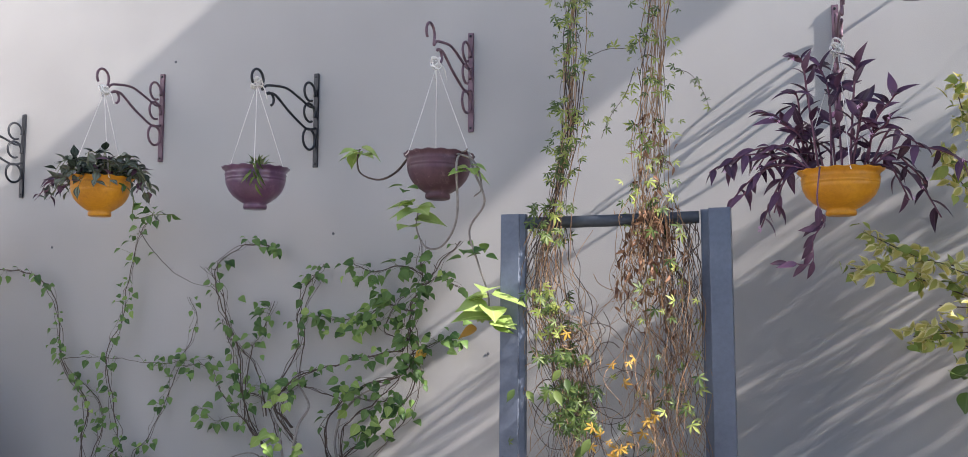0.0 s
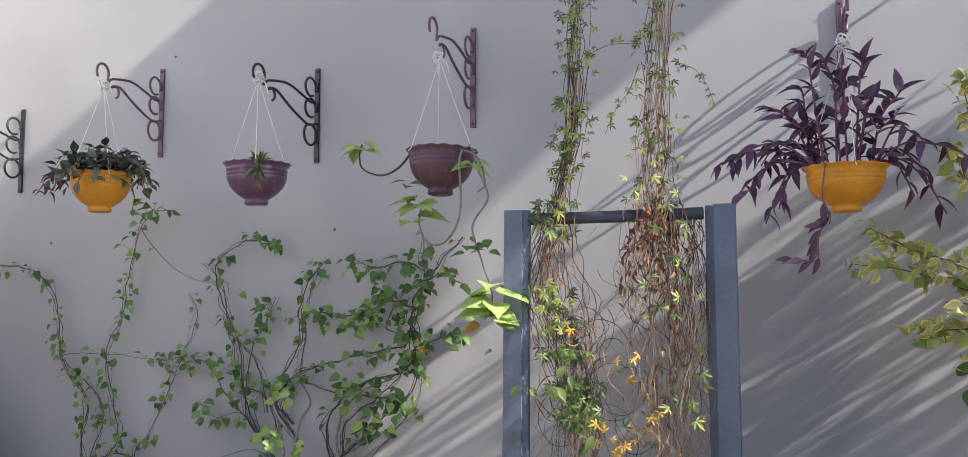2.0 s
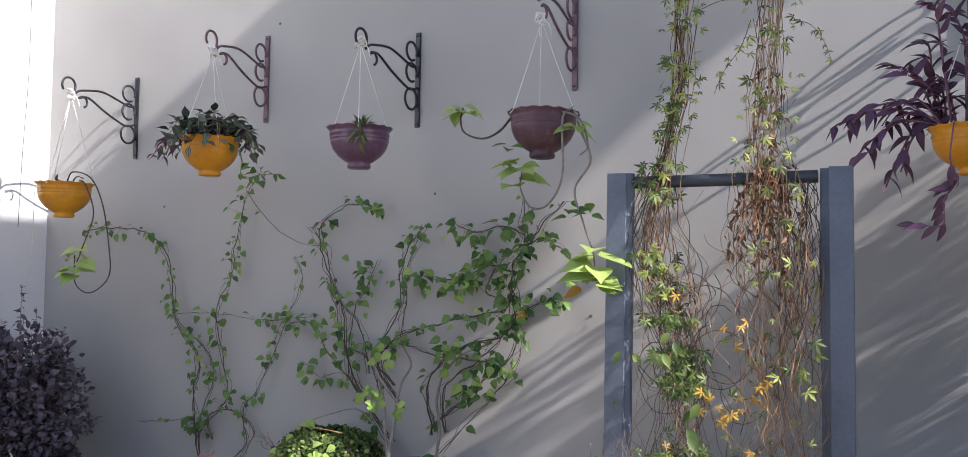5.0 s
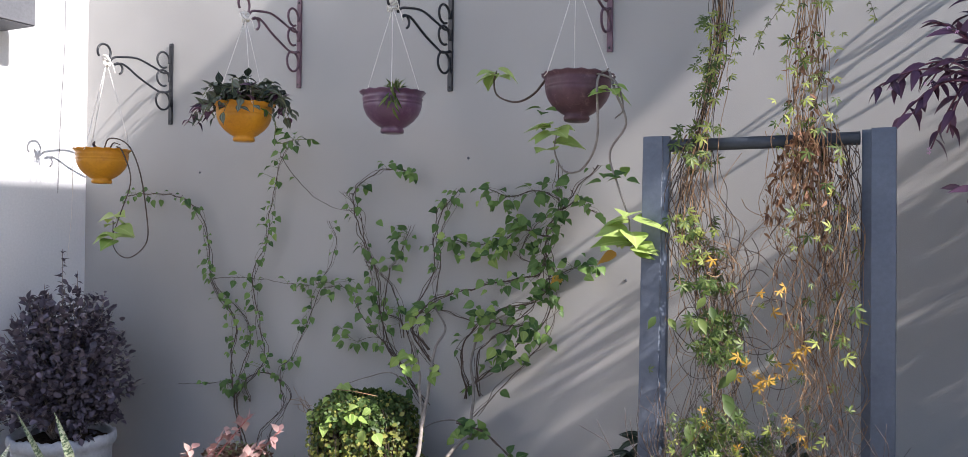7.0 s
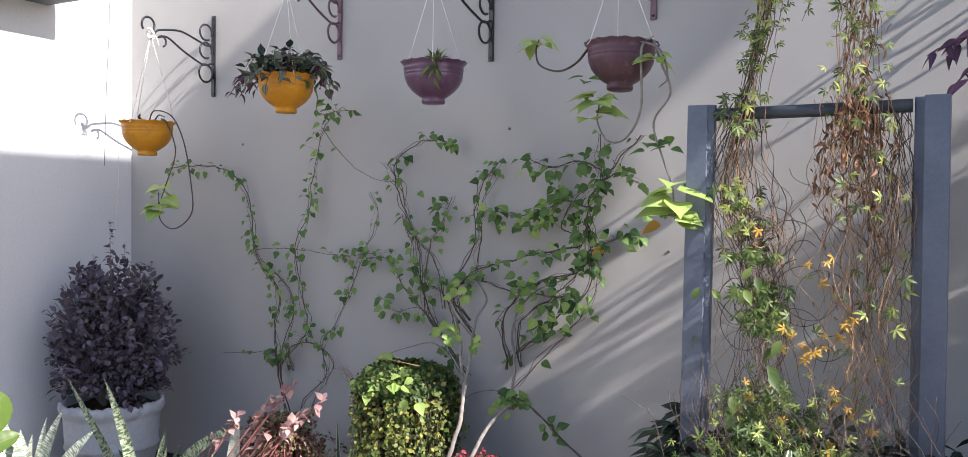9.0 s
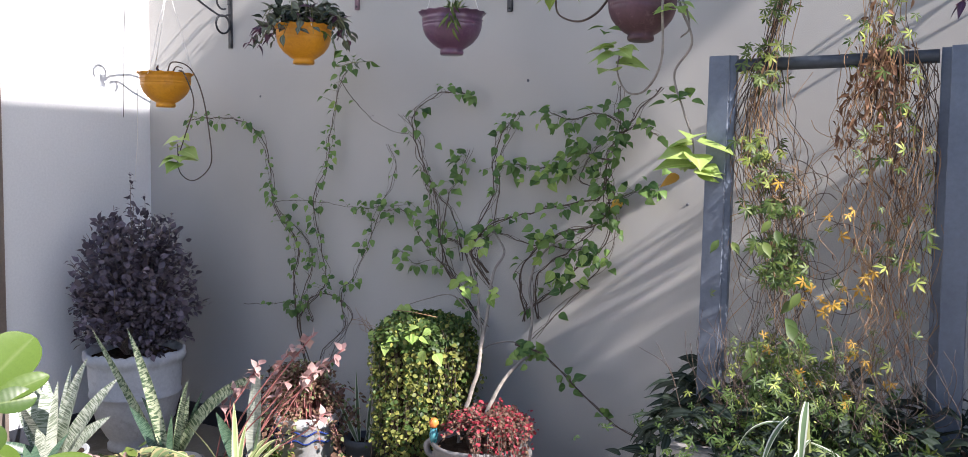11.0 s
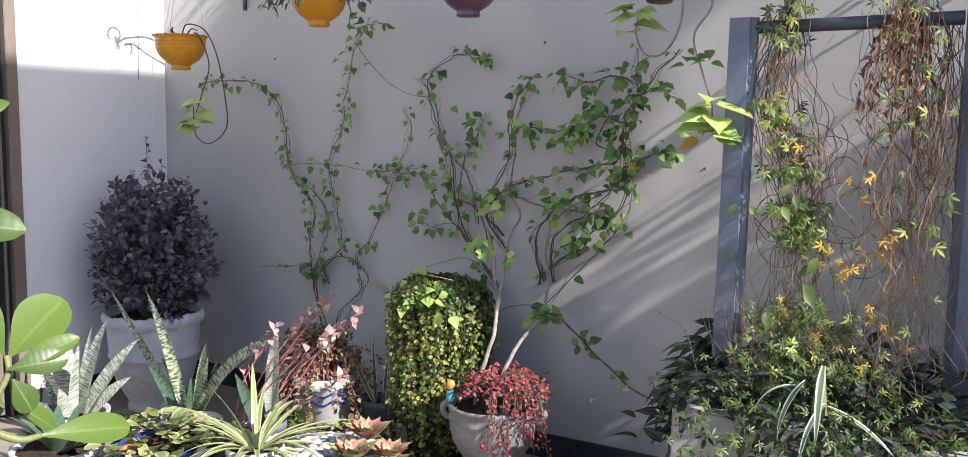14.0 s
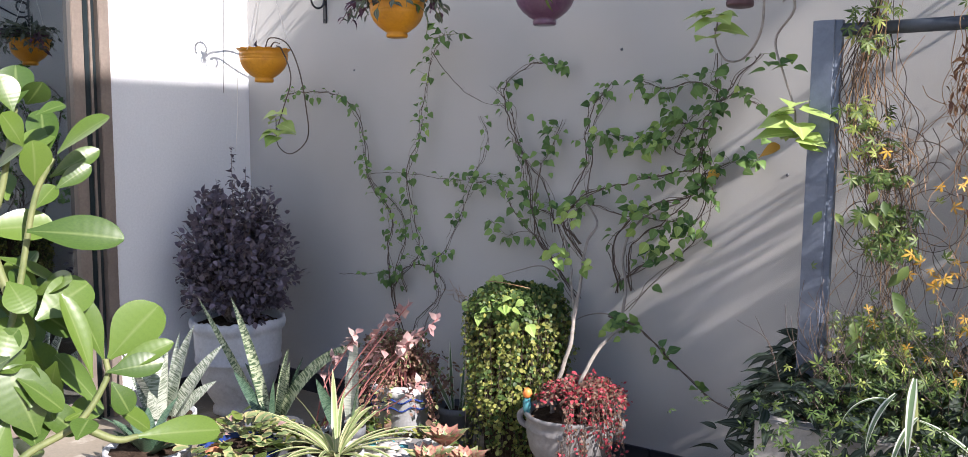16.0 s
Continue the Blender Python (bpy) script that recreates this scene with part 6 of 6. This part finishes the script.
gs = plant("green_succulents", "mixed green and reddish succulents in a blue bowl", "plant", (-2.88, -1.10, 0.20))
for k in range(170):
    a, R = rng.uniform(0, 6.28), 0.19 * math.sqrt(rng.random())
    p = Vector((R * math.cos(a), R * math.sin(a), 0.02 + 0.14 * rng.random() * (1 - R / 0.24)))
    add_leaf(gs, "round", rng.choice([L_SUCC, L_SUCC, L_FINGER]), orient(p, (math.cos(a), math.sin(a), rng.uniform(-0.2, 0.9)), Z + jitter(0.5), rng.uniform(0.04, 0.07)))
for k in range(16):
    a, R = rng.uniform(0, 6.28), 0.17 * math.sqrt(rng.random())
    add_leaf(gs, "oval", L_PINKLEAF, orient(Vector((R * math.cos(a), R * math.sin(a), 0.10)), (math.cos(a), math.sin(a), 0.6), Z + jitter(0.5), 0.04))
part("shard", lathe("shard", [(0.01, 0.0), (0.03, 0.004), (0.034, 0.02), (0.02, 0.034), (0.004, 0.038)], M_TERRA, 16), gs, "terracotta shard", pose(-0.02, -0.10, 0.0, 20))


def stone_mesh(mat, seed):
    bm = bmesh.new()
    bmesh.ops.create_icosphere(bm, subdivisions=2, radius=1.0)
    for v in bm.verts:
        n = noise.noise(v.co * 1.3 + Vector((seed * 3.1, 0, 0)))
        v.co = Vector((v.co.x * 1.15, v.co.y * 0.95, v.co.z * 0.62)) * (1 + 0.22 * n)
    for f in bm.faces:
        f.smooth = True
    me = bpy.data.meshes.new("pebble")
    bm.to_mesh(me)
    bm.free()
    me.materials.append(mat)
    return me


tray = thing("stone_tray", "shallow tray of white pebbles and aqua glass stones", "tray", at=(-2.26, -0.86, 0.03))
part("dish", lathe("dish", [(0.16, 0.0), (0.22, 0.1), (0.255, 0.19), (0.255, 0.20), (0.24, 0.20), (0.23, 0.18), (0.05, 0.175)], M_URN, 48), tray, m=Matrix.Diagonal((1.12, 0.8, 1, 1)))
W_ST, A_ST = [stone_mesh(M_PEBBLE, k) for k in range(5)], [stone_mesh(M_AQUA, 9 + k) for k in range(3)]
for k in range(150):
    a, R = rng.uniform(0, 6.28), 0.23 * math.sqrt(rng.random())
    s = rng.uniform(0.014, 0.034)
    aqua = rng.random() < 0.16
    m = pose(1.08 * R * math.cos(a), 0.77 * R * math.sin(a), 0.187 + 0.02 * rng.random(), rng.uniform(-25, 25), rng.uniform(-25, 25), rng.uniform(0, 360)) @ Matrix.Scale(s, 4)
    part("glass_stone" if aqua else "pebble", rng.choice(A_ST if aqua else W_ST), tray, "aqua glass stone" if aqua else "", m)
for k in range(26):
    a, R = rng.uniform(0, 6.28), rng.uniform(0.1, 0.5)
    px, py = -2.86 + R * math.cos(a), -0.98 + 0.4 * R * math.sin(a)
    s = rng.uniform(0.02, 0.045)
    st = tagged(part("pebble", rng.choice(W_ST), None, "", pose(px, py, 0.03 + 0.55 * s, 0, 0, rng.uniform(0, 360)) @ Matrix.Scale(s, 4)), "loose white pebble on the floor", "pebble", "loose pebbles")


def rosette(at, size, label, mat=L_ROSETTE):
    t = plant("rosette_succulent", label, "plant", at, "rosette succulents")
    for k in range(26):
        h, q = k * 2.4, k / 25
        e = radians(86 - 42 * q)
        add_leaf(t, "oval", rng.choice([mat, mat, L_SUCC]), orient(Vector((0.006 * math.cos(h), 0.006 * math.sin(h), 0.0)), (math.cos(h) * math.cos(e), math.sin(h) * math.cos(e), math.sin(e)), (-math.cos(h), -math.sin(h), 1.0), size * (0.5 + 0.5 * q), 1.25))
    return t


rosette((-2.13, -0.88, 0.235), 0.115, "orange-pink rosette succulent among pebbles")
rosette((-2.03, -0.80, 0.235), 0.10, "orange-pink rosette succulent among pebbles")
rosette((-2.14, -0.78, 0.28), 0.11, "upright orange-pink rosette succulent")
rosette((-1.99, -0.84, 0.225), 0.08, "small orange-pink rosette succulent")
for gx, gy, n, hi in ((-2.38, -0.56, 900, 0.20), (-2.60, -0.66, 700, 0.24), (-2.86, -0.62, 420, 0.14)):
    low = plant("ground_cover", "low green creeping ground cover between the pots", "plant", (gx, gy, 0.03), "ground cover")
    poses = []
    for k in range(n):
        p = Vector((rng.gauss(0, 0.15), rng.gauss(0, 0.07), 0))
        p.z = max(0.0, hi * math.exp(-(p.x / 0.22) ** 2 - (p.y / 0.14) ** 2) * rng.uniform(0.4, 1.1)) + 0.005
        poses.append(orient(p, jitter(1), Z + jitter(0.6), rng.uniform(0.018, 0.034)))
    leaf_mass("leaves", "small", [L_MOSS_D, L_MOSS_D, L_MOSS, L_REDLEAF], poses, low, "small green leaves")


# ---- glossy plant close to the camera ----
fgp = plant("glossy_leaved_shrub", "glossy round-leaved green shrub in a grey pot", "shrub", (-1.32, -2.74, 0.03))
FG = Vector((-1.32, -2.74, 0.03))
pot("shrub_pot", "plain grey pot of the glossy shrub", (-1.32, -2.74, 0.03), [(0.12, 0.0), (0.17, 0.28), (0.18, 0.30), (0.165, 0.30), (0.155, 0.26), (0.03, 0.25)], M_URN, None, (0.155, 0.265), 40)


def fg_leaf(base, tip, width):
    base, tip = Vector(base) - FG, Vector(tip) - FG
    d = tip - base
    up = Vector((0.75, -0.35, 0.75)) + jitter(0.35)
    add_leaf(fgp, "round", L_GLOSSY, orient(base, d, up, d.length * 1.05, min(1.5, width / (0.82 * d.length))))


for q in ([(-1.33, -2.74, 0.27), (-1.30, -2.74, 0.60), (-1.27, -2.738, 0.969), (-1.274, -2.707, 1.012), (-1.254, -2.649, 1.042), (-1.248, -2.612, 1.090), (-1.253, -2.608, 1.116)],
          [(-1.254, -2.649, 1.042), (-1.226, -2.616, 1.019), (-1.212, -2.593, 1.020)],
          [(-1.31, -2.75, 0.27), (-1.30, -2.76, 0.65), (-1.283, -2.758, 0.973), (-1.309, -2.722, 1.098), (-1.313, -2.687, 1.186), (-1.316, -2.656, 1.315), (-1.307, -2.634, 1.367)],
          [(-1.313, -2.69, 1.186), (-1.333, -2.701, 1.270), (-1.332, -2.684, 1.340), (-1.325, -2.669, 1.428)]):
    part("stem", tubes("stem", [(smooth_line(local(q, FG), 6), 0.006, 0.0035)], M_GSTEM, 8), fgp)
fg_leaf((-1.299, -2.685, 1.423), (-1.305, -2.693, 1.466), 0.032)
fg_leaf((-1.306, -2.676, 1.433), (-1.311, -2.674, 1.478), 0.040)
fg_leaf((-1.319, -2.658, 1.433), (-1.284, -2.657, 1.453), 0.032)
fg_leaf((-1.272, -2.672, 1.419), (-1.277, -2.633, 1.436), 0.016)
fg_leaf((-1.279, -2.644, 1.373), (-1.238, -2.610, 1.422), 0.034)
fg_leaf((-1.334, -2.625, 1.342), (-1.306, -2.577, 1.378), 0.026)
fg_leaf((-1.320, -2.626, 1.328), (-1.300, -2.592, 1.357), 0.024)
fg_leaf((-1.317, -2.654, 1.334), (-1.295, -2.661, 1.384), 0.042)
fg_leaf((-1.311, -2.641, 1.367), (-1.336, -2.632, 1.429), 0.037)
fg_leaf((-1.321, -2.679, 1.368), (-1.316, -2.632, 1.403), 0.032)
fg_leaf((-1.339, -2.689, 1.354), (-1.302, -2.681, 1.382), 0.026)
fg_leaf((-1.324, -2.650, 1.305), (-1.321, -2.628, 1.333), 0.026)
fg_leaf((-1.294, -2.678, 1.281), (-1.216, -2.608, 1.277), 0.045)
fg_leaf((-1.358, -2.706, 1.279), (-1.320, -2.633, 1.287), 0.045)
fg_leaf((-1.338, -2.699, 1.249), (-1.323, -2.622, 1.214), 0.021)
fg_leaf((-1.333, -2.705, 1.200), (-1.328, -2.651, 1.146), 0.032)
fg_leaf((-1.285, -2.677, 1.173), (-1.280, -2.611, 1.212), 0.053)
fg_leaf((-1.292, -2.677, 1.186), (-1.335, -2.676, 1.234), 0.021)
fg_leaf((-1.272, -2.600, 1.111), (-1.276, -2.629, 1.198), 0.037)
fg_leaf((-1.224, -2.644, 1.104), (-1.236, -2.662, 1.205), 0.026)
fg_leaf((-1.274, -2.591, 1.109), (-1.251, -2.538, 1.174), 0.066)
fg_leaf((-1.247, -2.605, 1.101), (-1.204, -2.550, 1.134), 0.026)
fg_leaf((-1.241, -2.614, 1.102), (-1.203, -2.565, 1.112), 0.032)
fg_leaf((-1.226, -2.618, 1.093), (-1.211, -2.603, 1.055), 0.032)
fg_leaf((-1.239, -2.622, 1.057), (-1.305, -2.644, 1.123), 0.029)
fg_leaf((-1.243, -2.612, 1.059), (-1.232, -2.558, 1.019), 0.029)
fg_leaf((-1.228, -2.585, 1.014), (-1.195, -2.480, 1.005), 0.040)
fg_leaf((-1.276, -2.687, 1.033), (-1.286, -2.709, 1.118), 0.069)
fg_leaf((-1.284, -2.662, 1.044), (-1.343, -2.651, 1.136), 0.053)
fg_leaf((-1.281, -2.649, 1.041), (-1.269, -2.609, 1.058), 0.042)
fg_leaf((-1.321, -2.719, 1.119), (-1.298, -2.697, 1.161), 0.032)
fg_leaf((-1.310, -2.724, 1.037), (-1.326, -2.709, 1.092), 0.037)
fg_leaf((-1.298, -2.676, 1.382), (-1.278, -2.702, 1.418), 0.032)
fg_leaf((-1.345, -2.674, 1.315), (-1.383, -2.668, 1.352), 0.037)
fg_leaf((-1.214, -2.673, 1.037), (-1.231, -2.647, 1.055), 0.032)
fg_leaf((-1.306, -2.698, 1.221), (-1.271, -2.695, 1.192), 0.037)
for k in range(34):
    # inner leaves, half hidden
    p = Vector((rng.uniform(-1.40, -1.27), rng.uniform(-2.72, -2.64), rng.uniform(0.97, 1.20)))
    a = rng.uniform(0, 6.28)
    fg_leaf(p, p + Vector((math.cos(a) * 0.8, rng.uniform(-0.3, 0.6), math.sin(a) * 0.7 + 0.3)).normalized() * rng.uniform(0.05, 0.085), rng.uniform(0.028, 0.046))
